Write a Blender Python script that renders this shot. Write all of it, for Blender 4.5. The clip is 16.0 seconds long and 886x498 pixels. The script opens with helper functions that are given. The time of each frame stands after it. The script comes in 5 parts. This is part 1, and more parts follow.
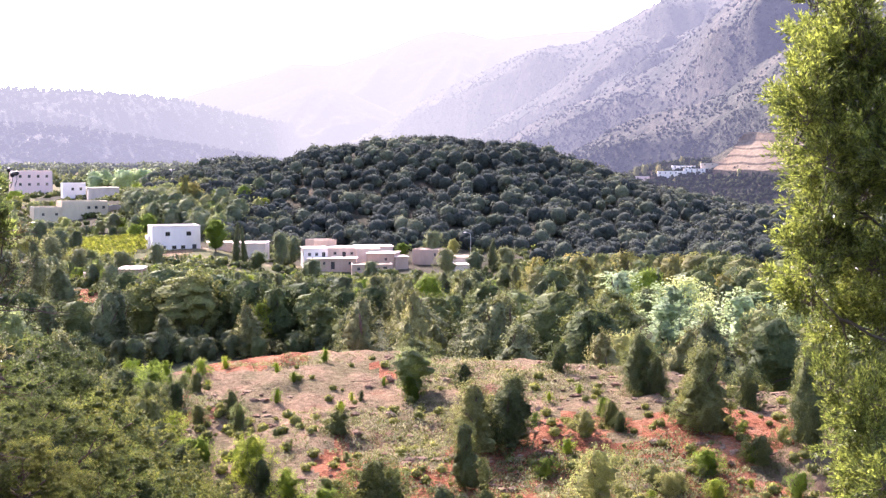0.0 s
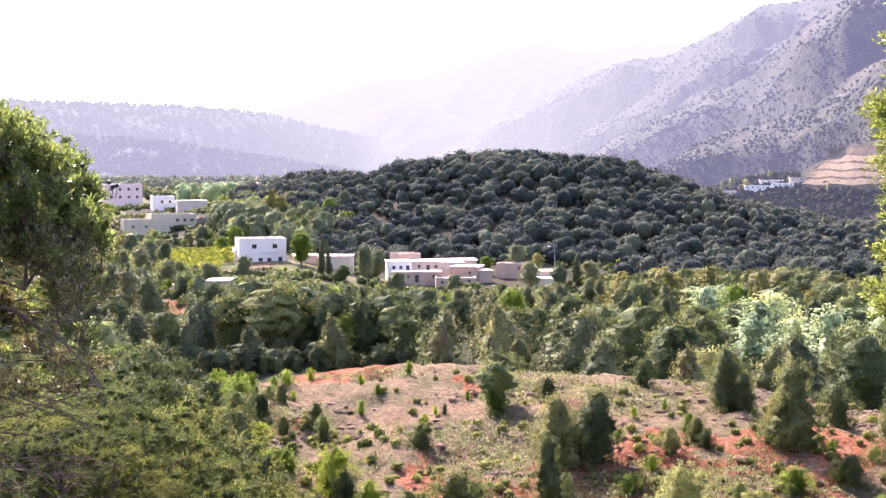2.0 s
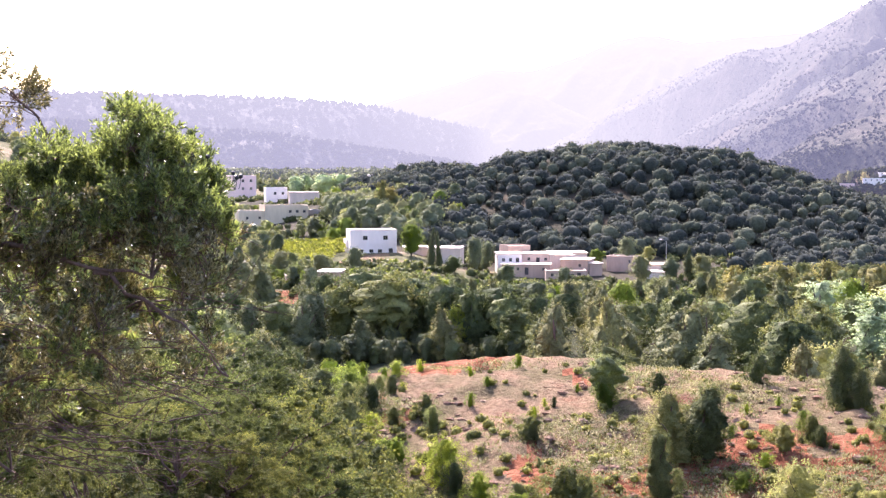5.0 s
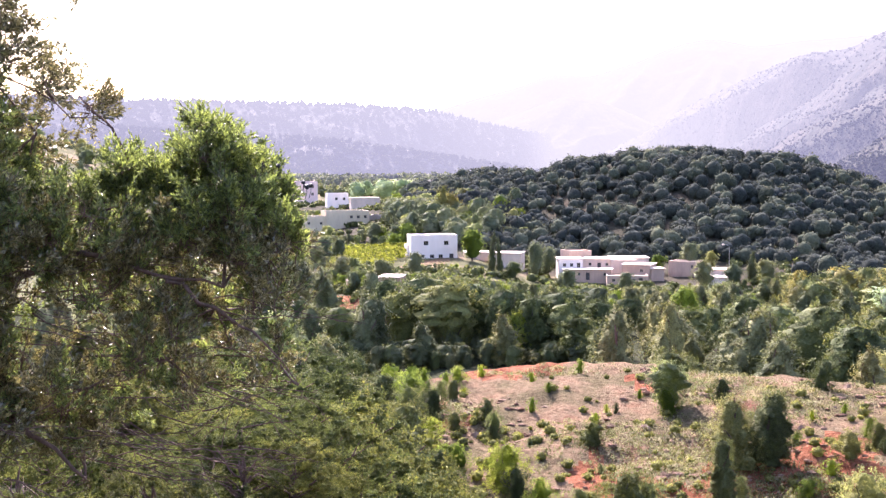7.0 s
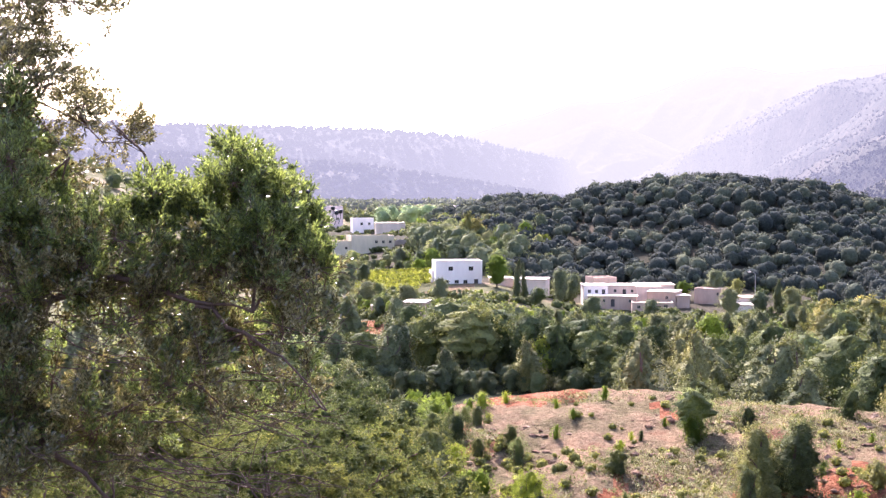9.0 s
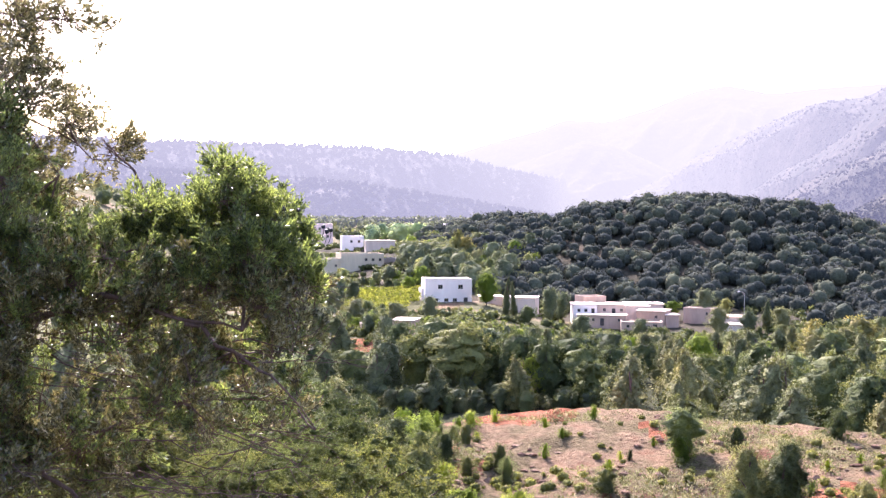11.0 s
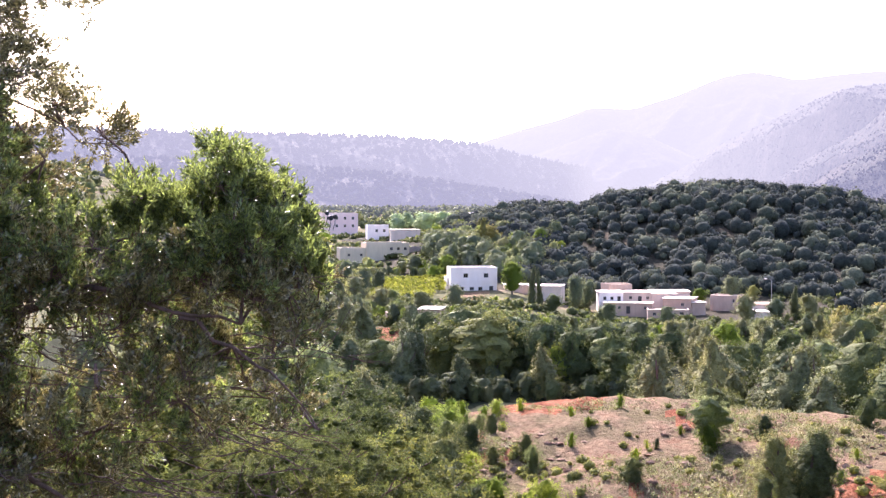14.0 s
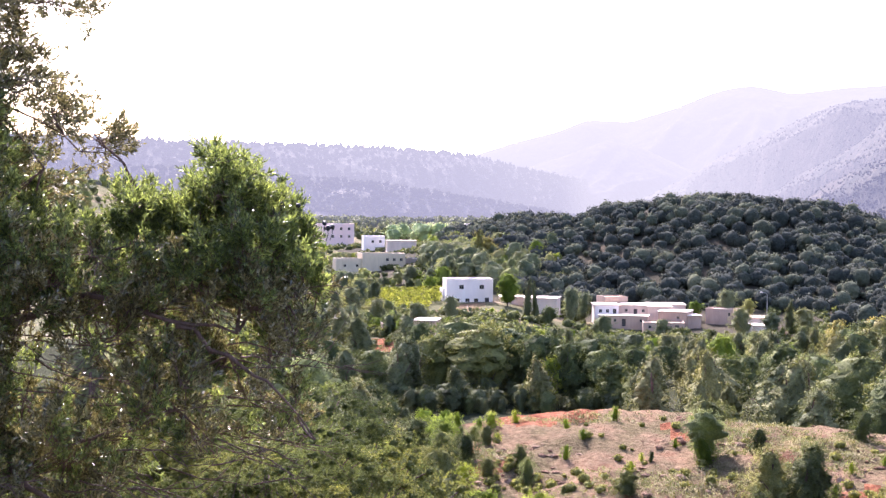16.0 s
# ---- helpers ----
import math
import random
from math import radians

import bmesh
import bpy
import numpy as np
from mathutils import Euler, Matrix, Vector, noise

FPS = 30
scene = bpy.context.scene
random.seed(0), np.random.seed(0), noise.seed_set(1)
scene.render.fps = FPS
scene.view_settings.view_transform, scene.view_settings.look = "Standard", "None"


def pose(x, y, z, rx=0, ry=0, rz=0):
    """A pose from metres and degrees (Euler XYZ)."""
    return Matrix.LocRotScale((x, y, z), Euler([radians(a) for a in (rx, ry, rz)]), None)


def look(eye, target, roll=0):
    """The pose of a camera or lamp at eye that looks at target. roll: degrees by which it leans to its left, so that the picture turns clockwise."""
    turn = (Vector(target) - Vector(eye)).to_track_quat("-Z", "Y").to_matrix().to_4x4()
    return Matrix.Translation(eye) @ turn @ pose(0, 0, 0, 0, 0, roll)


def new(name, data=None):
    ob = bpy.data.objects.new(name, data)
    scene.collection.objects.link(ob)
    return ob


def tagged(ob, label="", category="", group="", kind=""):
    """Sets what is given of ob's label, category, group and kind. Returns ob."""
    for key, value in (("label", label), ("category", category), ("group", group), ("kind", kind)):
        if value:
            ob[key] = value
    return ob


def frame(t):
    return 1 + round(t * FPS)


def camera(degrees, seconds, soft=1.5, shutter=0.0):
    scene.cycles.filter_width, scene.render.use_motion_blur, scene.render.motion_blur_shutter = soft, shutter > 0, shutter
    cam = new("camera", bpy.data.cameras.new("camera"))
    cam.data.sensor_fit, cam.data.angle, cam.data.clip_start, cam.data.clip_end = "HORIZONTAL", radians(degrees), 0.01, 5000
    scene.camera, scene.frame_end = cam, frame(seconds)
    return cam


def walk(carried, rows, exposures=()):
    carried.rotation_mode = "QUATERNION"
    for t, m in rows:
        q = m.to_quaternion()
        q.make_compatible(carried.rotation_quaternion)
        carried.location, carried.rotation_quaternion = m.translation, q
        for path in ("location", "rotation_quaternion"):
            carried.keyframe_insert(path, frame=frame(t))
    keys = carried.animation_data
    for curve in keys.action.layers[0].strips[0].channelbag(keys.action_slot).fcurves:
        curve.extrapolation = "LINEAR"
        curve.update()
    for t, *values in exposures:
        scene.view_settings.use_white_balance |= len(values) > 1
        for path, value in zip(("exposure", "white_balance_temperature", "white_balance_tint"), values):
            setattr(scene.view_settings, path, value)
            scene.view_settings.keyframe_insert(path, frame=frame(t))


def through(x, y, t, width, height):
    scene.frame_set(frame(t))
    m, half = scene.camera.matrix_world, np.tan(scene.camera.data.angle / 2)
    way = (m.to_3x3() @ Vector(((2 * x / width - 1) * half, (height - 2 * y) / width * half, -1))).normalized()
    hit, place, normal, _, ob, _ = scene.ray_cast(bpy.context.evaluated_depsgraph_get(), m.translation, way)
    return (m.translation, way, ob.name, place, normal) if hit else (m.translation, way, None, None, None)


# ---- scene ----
cam = camera(37.0, 16.0, soft=1.35)

# The eye stands at (0, 0, EYE); +y is the first view. Rows: seconds, x, y, z off that spot, yaw, pitch, lean.
EYE = 40.0
PATH = [
    (0.0, 0.000, 0.000, -0.000, -0.00, -4.00, -0.18),
    (0.5, -0.003, 0.003, 0.001, 0.30, -3.81, 0.04),
    (1.0, -0.010, -0.002, -0.000, 1.16, -3.52, 0.24),
    (1.5, -0.024, -0.019, 0.000, 2.35, -3.43, 0.11),
    (2.0, -0.041, -0.003, -0.003, 3.63, -3.40, -0.12),
    (2.5, -0.044, -0.000, -0.009, 4.46, -3.40, -0.51),
    (3.0, -0.057, -0.006, -0.006, 5.33, -3.22, -0.35),
    (3.5, -0.064, -0.001, -0.006, 5.08, -3.08, 0.60),
    (4.0, -0.064, -0.004, 0.001, 5.48, -3.21, -0.37),
    (4.5, -0.075, -0.003, -0.003, 7.13, -3.56, 0.04),
    (5.0, -0.088, -0.001, -0.007, 8.38, -3.73, -0.06),
    (5.2, -0.093, 0.004, -0.011, 9.06, -3.53, -0.43),
    (7.3, -0.138, 0.002, 0.011, 11.58, -3.60, 0.29),
    (7.5, -0.142, 0.003, 0.008, 11.94, -3.77, 0.58),
    (8.0, -0.151, -0.001, 0.016, 12.37, -2.96, -0.09),
    (8.5, -0.152, -0.001, 0.014, 12.13, -2.49, -0.03),
    (10.8, -0.156, 0.002, 0.018, 12.00, -2.26, 0.15),
    (11.0, -0.156, 0.002, 0.020, 11.63, -1.61, 0.37),
    (11.5, -0.148, 0.002, 0.023, 11.66, -1.84, -0.61),
    (12.0, -0.140, 0.001, 0.019, 11.92, -2.25, -0.66),
    (12.5, -0.145, 0.003, 0.025, 11.87, -2.08, -0.54),
    (13.0, -0.152, -0.003, 0.024, 11.90, -1.95, -0.18),
    (13.5, -0.183, 0.294, -0.006, 12.01, -1.71, 0.84),
    (14.0, -0.178, 0.412, 0.001, 12.73, -2.10, -0.00),
    (14.5, -0.173, 0.400, 0.000, 12.86, -2.27, 0.05),
    (15.0, -0.171, 0.398, 0.002, 12.87, -1.99, 0.16),
    (15.5, -0.173, 0.397, 0.004, 12.89, -1.79, 0.19),
    (16.0, -0.176, 0.389, 0.000, 12.56, -1.61, 0.43),
]
walk(cam, [(t, pose(x, y, EYE + z, 90 + p, 0, w) @ pose(0, 0, 0, 0, 0, lean)) for t, x, y, z, w, p, lean in PATH],
     exposures=((0.0, 1.94, 6200, 31), (8.6, 1.98, 6130, 31), (11.0, 1.94, 6060, 31), (12.0, 1.87, 6060, 31), (16.0, 1.83, 6060, 31)))

# ---- light ----
SUN_BEARING, SUN_HEIGHT = -24.0, 38.0
world = bpy.data.worlds.new("sky")
scene.world = world
world.use_nodes = True
wn = world.node_tree.nodes
sky = wn.new("ShaderNodeTexSky")
sky.sky_type, sky.sun_disc = "NISHITA", False
sky.sun_elevation, sky.sun_rotation = radians(SUN_HEIGHT), radians(SUN_BEARING)
sky.altitude, sky.air_density, sky.dust_density, sky.ozone_density = 900, 1.3, 6.0, 1.0
wn["Background"].inputs["Strength"].default_value = 0.15
world.node_tree.links.new(sky.outputs["Color"], wn["Background"].inputs["Color"])
sun = new("sun", bpy.data.lights.new("sun", "SUN"))
sun.data.energy, sun.data.angle, sun.data.color = 5.0, radians(0.55), (1.0, 0.94, 0.84)
sb, se = radians(SUN_BEARING), radians(SUN_HEIGHT)
sun.matrix_world = look((0, 0, 0), (-math.sin(sb) * math.cos(se), -math.cos(sb) * math.cos(se), -math.sin(se)))


# ---- materials ----
def material(name):
    m = bpy.data.materials.new(name)
    m.use_nodes = True
    nt = m.node_tree
    return m, nt, nt.nodes, nt.links, nt.nodes["Principled BSDF"]


def noise_node(nt, scale, detail=4.0, rough=0.6, vector=None):
    n = nt.nodes.new("ShaderNodeTexNoise")
    n.inputs["Scale"].default_value, n.inputs["Detail"].default_value, n.inputs["Roughness"].default_value = scale, detail, rough
    if vector is not None:
        nt.links.new(vector, n.inputs["Vector"])
    return n.outputs["Fac"]


def ramp(nt, fac, stops):
    n = nt.nodes.new("ShaderNodeValToRGB")
    els = n.color_ramp.elements
    while len(els) < len(stops):
        els.new(0.5)
    for e, (p, c) in zip(els, stops):
        e.position, e.color = p, (*c, 1)
    nt.links.new(fac, n.inputs["Fac"])
    return n.outputs["Color"]


def mix(nt, fac, a, b, mode="MIX"):
    n = nt.nodes.new("ShaderNodeMix")
    n.data_type, n.blend_type = "RGBA", mode
    for sock, v in ((n.inputs[0], fac), (n.inputs[6], a), (n.inputs[7], b)):
        if isinstance(v, (int, float)):
            sock.default_value = v
        elif isinstance(v, tuple):
            sock.default_value = (*v, 1)
        else:
            nt.links.new(v, sock)
    return n.outputs[2]


def place(nt):
    return nt.nodes.new("ShaderNodeNewGeometry").outputs["Position"]


def bump(nt, height, strength, distance, bsdf):
    n = nt.nodes.new("ShaderNodeBump")
    n.inputs["Strength"].default_value, n.inputs["Distance"].default_value = strength, distance
    nt.links.new(height, n.inputs["Height"])
    nt.links.new(n.outputs["Normal"], bsdf.inputs["Normal"])


# Glow colours that stand in for haze, bluer near and whiter far off.
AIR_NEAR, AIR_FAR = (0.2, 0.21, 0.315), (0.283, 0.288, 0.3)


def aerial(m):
    """Mixes glow into a far material as painted haze, growing with distance from the valley."""
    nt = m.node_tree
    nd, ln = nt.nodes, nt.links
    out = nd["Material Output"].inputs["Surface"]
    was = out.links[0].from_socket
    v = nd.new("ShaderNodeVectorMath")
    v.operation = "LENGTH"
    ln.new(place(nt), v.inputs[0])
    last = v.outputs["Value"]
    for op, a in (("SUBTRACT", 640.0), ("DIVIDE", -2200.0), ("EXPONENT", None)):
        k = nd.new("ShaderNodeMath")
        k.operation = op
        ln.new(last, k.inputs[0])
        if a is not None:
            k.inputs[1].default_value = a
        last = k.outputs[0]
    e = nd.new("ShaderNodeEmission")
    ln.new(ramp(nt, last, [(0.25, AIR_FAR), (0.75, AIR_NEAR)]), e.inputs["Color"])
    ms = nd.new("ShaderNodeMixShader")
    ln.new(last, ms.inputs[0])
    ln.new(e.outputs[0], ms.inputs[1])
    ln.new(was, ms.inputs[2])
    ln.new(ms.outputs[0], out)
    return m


def earth(name, stops, fine=2.2, coarse=0.09, stones=(0.55, 0.42, 0.34), amount=0.25, relief=0.25):
    """Bare or thinly grown earth: patches, grain and pale stones."""
    m, nt, nd, ln, b = material(name)
    p = place(nt)
    base = ramp(nt, noise_node(nt, coarse, 6, 0.68, p), stops)
    grain = ramp(nt, noise_node(nt, fine, 5, 0.7, p), [(0.3, (0.5, 0.48, 0.46)), (0.7, (1.3, 1.28, 1.25))])
    col = mix(nt, 1.0, base, grain, "MULTIPLY")
    peb = ramp(nt, noise_node(nt, fine * 2.4, 3, 0.6, p), [(0.62, (0, 0, 0)), (0.68, (1, 1, 1))])
    fac = mix(nt, 1.0, peb, (amount, amount, amount), "MULTIPLY")
    col = mix(nt, fac, col, stones)
    ln.new(col, b.inputs["Base Color"])
    b.inputs["Roughness"].default_value = 0.95
    b.inputs["Specular IOR Level"].default_value = 0.02
    bump(nt, noise_node(nt, fine, 6, 0.7, p), 0.8, relief, b)
    return m


def leafage(name, dark, mid, light, through=0.45, gloss=0.7, tint_scale=0.15, sheen=0.06, warm=(1.25, 1.3, 0.8), haze_sheen=0.0, grain=30.0, world=False, relief=0.25, vary=0.32):
    """Leaves: a little gloss, light passing through, and a tint that differs leaf by leaf, tree by tree and by place."""
    m, nt, nd, ln, b = material(name)
    dark, mid, light = ((c[0] * 1.02, c[1] * 0.99, c[2] * 1.06) for c in (dark, mid, light))
    g = nd.new("ShaderNodeNewGeometry")
    rnd = nd.new("ShaderNodeObjectInfo").outputs["Random"]
    col = ramp(nt, g.outputs["Random Per Island"], [(0.0, dark), (0.55, mid), (1.0, light)])
    tree = ramp(nt, rnd, [(0.0, (0.62, 0.68, 0.6)), (0.35, (0.88, 0.95, 0.86)), (0.65, (1.1, 1.1, 0.95)), (1.0, (1.42, 1.3, 0.98))])
    spot = ramp(nt, noise_node(nt, tint_scale, 3, 0.6, g.outputs["Position"]), [(0.3, (0.65, 0.7, 0.72)), (0.7, (1.3, 1.25, 1.1))])
    col = mix(nt, 1.0, col, tree, "MULTIPLY")
    col = mix(nt, 1.0, col, spot, "MULTIPLY")
    where = g.outputs["Position"] if world else nd.new("ShaderNodeTexCoord").outputs["Object"]
    fine = noise_node(nt, grain, 3, 0.65, where)
    col = mix(nt, 1.0, col, ramp(nt, fine, [(0.36, (1 - vary, 1 - vary, 1 - vary)), (0.5, (1.04, 1.04, 1.02)), (0.64, (1 + vary * 1.2, 1 + vary * 1.2, 1 + vary))]), "MULTIPLY")
    bump(nt, fine, 1.0, relief, b)
    ln.new(col, b.inputs["Base Color"])
    b.inputs["Roughness"].default_value = gloss
    b.inputs["Specular IOR Level"].default_value = sheen
    # A bluish-white sheen lifts the leaves in place of haze; no coating is meant.
    b.inputs["Sheen Weight"].default_value, b.inputs["Sheen Roughness"].default_value = haze_sheen, 0.6
    b.inputs["Sheen Tint"].default_value = (0.85, 0.9, 1.0, 1)
    t = nd.new("ShaderNodeBsdfTranslucent")
    lit = mix(nt, 1.0, col, warm, "MULTIPLY")
    ln.new(lit, t.inputs["Color"])
    ms = nd.new("ShaderNodeMixShader")
    ms.inputs[0].default_value = through
    ln.new(b.outputs[0], ms.inputs[1])
    ln.new(t.outputs[0], ms.inputs[2])
    ln.new(ms.outputs[0], nd["Material Output"].inputs["Surface"])
    return m


def bark(name, a, c):
    m, nt, nd, ln, b = material(name)
    v = nd.new("ShaderNodeMapping")
    v.inputs["Scale"].default_value = (1, 1, 0.2)
    ln.new(place(nt), v.inputs["Vector"])
    f = noise_node(nt, 30, 5, 0.7, v.outputs["Vector"])
    ln.new(ramp(nt, f, [(0.3, a), (0.7, c)]), b.inputs["Base Color"])
    b.inputs["Roughness"].default_value = 0.9
    bump(nt, f, 0.7, 0.02, b)
    return m


def plaster(name, colour, dirt=0.35):
    m, nt, nd, ln, b = material(name)
    p = place(nt)
    v = nd.new("ShaderNodeMapping")
    v.inputs["Scale"].default_value = (1, 1, 0.25)
    ln.new(p, v.inputs["Vector"])
    lo = tuple(c * (1 - dirt) for c in colour)
    hi = tuple(min(0.88, c * 1.08) for c in colour)
    col = ramp(nt, noise_node(nt, 0.6, 6, 0.7, v.outputs["Vector"]), [(0.28, lo), (0.6, colour), (0.8, hi)])
    ln.new(col, b.inputs["Base Color"])
    b.inputs["Roughness"].default_value = 0.9
    bump(nt, noise_node(nt, 6, 4, 0.6, p), 0.4, 0.03, b)
    return m


def plain(name, colour, rough=0.6, metal=0.0):
    m, nt, nd, ln, b = material(name)
    lo = tuple(c * 0.75 for c in colour)
    ln.new(ramp(nt, noise_node(nt, 5, 4, 0.6, place(nt)), [(0.3, lo), (0.7, colour)]), b.inputs["Base Color"])
    b.inputs["Roughness"].default_value, b.inputs["Metallic"].default_value = rough, metal
    return m


def slope_earth(name, a, c, d, fine=0.05):
    """Far mountainside: scrub and bare earth in patches, with glowing haze mixed in."""
    m, nt, nd, ln, b = material(name)
    p = place(nt)
    col = ramp(nt, noise_node(nt, fine * 0.3, 7, 0.72, p), [(0.34, a), (0.5, c), (0.68, d)])
    dots = ramp(nt, noise_node(nt, fine * 2.5, 4, 0.7, p), [(0.4, (1.15, 1.13, 1.1)), (0.6, (0.62, 0.68, 0.6))])
    ln.new(mix(nt, 1.0, col, dots, "MULTIPLY"), b.inputs["Base Color"])
    b.inputs["Roughness"].default_value = 1.0
    b.inputs["Specular IOR Level"].default_value = 0.05
    bump(nt, noise_node(nt, fine * 1.4, 6, 0.72, p), 0.8, 6.0, b)
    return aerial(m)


M_SPUR = earth("dry_red_earth", [(0.26, (0.135, 0.054, 0.036)), (0.35, (0.203, 0.113, 0.072)), (0.44, (0.257, 0.176, 0.115)), (0.54, (0.176, 0.137, 0.083)), (0.66, (0.131, 0.113, 0.059)), (0.8, (0.104, 0.099, 0.049))], coarse=0.17, relief=0.9)
M_RED = earth("bare_red_clay", [(0.3, (0.17, 0.056, 0.032)), (0.5, (0.28, 0.112, 0.064)), (0.7, (0.36, 0.19, 0.122))], coarse=0.5, stones=(0.42, 0.24, 0.18), amount=0.2, relief=0.9)
M_SCRUB = earth("scrubby_earth", [(0.3, (0.03, 0.036, 0.02)), (0.5, (0.045, 0.05, 0.028)), (0.66, (0.062, 0.056, 0.035)), (0.8, (0.085, 0.066, 0.044))], coarse=0.06, stones=(0.16, 0.12, 0.09), amount=0.1)
M_TERRACE = earth("farmed_earth", [(0.3, (0.07, 0.078, 0.04)), (0.48, (0.11, 0.11, 0.06)), (0.6, (0.19, 0.155, 0.105)), (0.75, (0.3, 0.235, 0.18))], coarse=0.05, amount=0.1)
M_HILLSOIL = earth("hill_earth", [(0.3, (0.035, 0.036, 0.028)), (0.5, (0.055, 0.052, 0.038)), (0.74, (0.10, 0.08, 0.062))], coarse=0.05, amount=0.05)

L_CONIFER = leafage("juniper_leaf", (0.115, 0.124, 0.07), (0.138, 0.146, 0.08), (0.166, 0.172, 0.094), through=0.22, haze_sheen=0.04, vary=0.2)
L_JUNIPER = leafage("sunny_juniper_leaf", (0.17, 0.178, 0.086), (0.2, 0.208, 0.1), (0.24, 0.245, 0.118), through=0.3, haze_sheen=0.03, vary=0.22)
L_BROAD = leafage("broad_leaf", (0.1, 0.118, 0.056), (0.122, 0.14, 0.066), (0.15, 0.168, 0.08), through=0.27, haze_sheen=0.03, vary=0.2)
L_SPREAD = leafage("lacy_leaf", (0.095, 0.112, 0.05), (0.12, 0.139, 0.06), (0.155, 0.173, 0.075), through=0.34, vary=0.2)
# Broad leaf made paler: haze over the farther trees is put into its colour.
L_HAZED = leafage("hazed_leaf", (0.15, 0.165, 0.11), (0.178, 0.194, 0.126), (0.215, 0.228, 0.148), through=0.34, haze_sheen=0.05, vary=0.2)
L_BRIGHT = leafage("fresh_leaf", (0.18, 0.225, 0.06), (0.22, 0.27, 0.074), (0.27, 0.315, 0.095), through=0.58, vary=0.22)
L_OLIVE = leafage("grey_leaf", (0.19, 0.21, 0.13), (0.22, 0.24, 0.15), (0.26, 0.275, 0.17), through=0.52, vary=0.2)
L_POPLAR = leafage("silver_poplar_leaf", (0.3, 0.36, 0.225), (0.37, 0.44, 0.285), (0.46, 0.52, 0.355), through=0.42, warm=(1.1, 1.15, 0.85), vary=0.2)
L_YELLOW = leafage("autumn_leaf", (0.165, 0.155, 0.075), (0.19, 0.178, 0.085), (0.225, 0.208, 0.098), through=0.36, vary=0.2)
L_VINE = leafage("vine_leaf", (0.17, 0.175, 0.035), (0.27, 0.27, 0.06), (0.38, 0.36, 0.1), through=0.4, grain=1.0, world=True, relief=0.0)
L_HILL = leafage("oak_leaf", (0.06, 0.064, 0.062), (0.07, 0.075, 0.068), (0.086, 0.09, 0.078), through=0.2, gloss=0.9, tint_scale=0.05, sheen=0.0, haze_sheen=0.06, grain=1.3, world=True, relief=0.35, vary=0.22, warm=(1.1, 1.1, 1.05))
L_HILL_PALE = leafage("pale_oak_leaf", (0.08, 0.088, 0.07), (0.096, 0.105, 0.08), (0.12, 0.128, 0.095), through=0.22, gloss=0.9, tint_scale=0.05, sheen=0.0, haze_sheen=0.05, grain=1.3, world=True, relief=0.35, vary=0.22, warm=(1.1, 1.1, 1.05))
L_PINE = leafage("cypress_needle", (0.08, 0.092, 0.044), (0.175, 0.2, 0.085), (0.36, 0.395, 0.155), through=0.54, gloss=0.28, tint_scale=4.0, sheen=0.7, grain=60.0, world=True, relief=0.0, vary=0.3)
L_PINE_OLD = leafage("old_cypress_needle", (0.06, 0.058, 0.042), (0.13, 0.124, 0.084), (0.25, 0.236, 0.16), through=0.24, gloss=0.25, tint_scale=4.0, sheen=0.9, grain=60.0, world=True, relief=0.0, vary=0.3)
L_WATTLE = leafage("narrow_leaf", (0.07, 0.08, 0.03), (0.15, 0.168, 0.056), (0.3, 0.322, 0.105), through=0.55, gloss=0.38, tint_scale=3.0, sheen=0.4, grain=60.0, world=True, relief=0.0)
L_DRY = leafage("dry_grass_blade", (0.17, 0.142, 0.09), (0.225, 0.19, 0.118), (0.28, 0.24, 0.155), through=0.25, tint_scale=0.5, grain=1.0, world=True, relief=0.0)
L_HERB = leafage("dull_herb", (0.1, 0.104, 0.052), (0.138, 0.14, 0.068), (0.18, 0.18, 0.09), through=0.25, tint_scale=0.4, grain=1.0, world=True, relief=0.0)
L_BRUSH = leafage("dry_brush", (0.10, 0.07, 0.045), (0.17, 0.12, 0.08), (0.25, 0.19, 0.12), through=0.3, tint_scale=1.0)
BARK = bark("grey_brown_bark", (0.05, 0.038, 0.03), (0.15, 0.115, 0.09))
BARK_RED = bark("reddish_bark", (0.06, 0.035, 0.028), (0.19, 0.11, 0.085))


# ---- the lie of the land (heights off the eye) ----
def vnoise(x, y, seed=0):
    """Smooth value noise on a unit grid, -1 to 1."""
    xi, yi = np.floor(x), np.floor(y)
    fx, fy = x - xi, y - yi
    fx, fy = fx * fx * (3 - 2 * fx), fy * fy * (3 - 2 * fy)

    def h(a, b):
        s = np.sin(a * 127.1 + b * 311.7 + seed * 74.7) * 43758.5453
        return (s - np.floor(s)) * 2 - 1
    top = h(xi, yi) * (1 - fx) + h(xi + 1, yi) * fx
    low = h(xi, yi + 1) * (1 - fx) + h(xi + 1, yi + 1) * fx
    return top * (1 - fy) + low * fy


def fbm(x, y, size, octaves=4, seed=0):
    v, a, s = 0.0, 1.0, size
    for k in range(octaves):
        v, a, s = v + a * vnoise(x / s, y / s, seed + k), a * 0.5, s * 0.5
    return v


def step(v, a, b):
    t = np.clip((v - a) / (b - a), 0, 1)
    return t * t * (3 - 2 * t)


def curve(v, xs, ys):
    """Soft interpolation through a few heights."""
    return (np.interp(v - 0.03 * abs(xs[-1] - xs[0]) * 0.5, xs, ys) + np.interp(v, xs, ys) * 2 + np.interp(v + 0.03 * abs(xs[-1] - xs[0]) * 0.5, xs, ys)) / 4


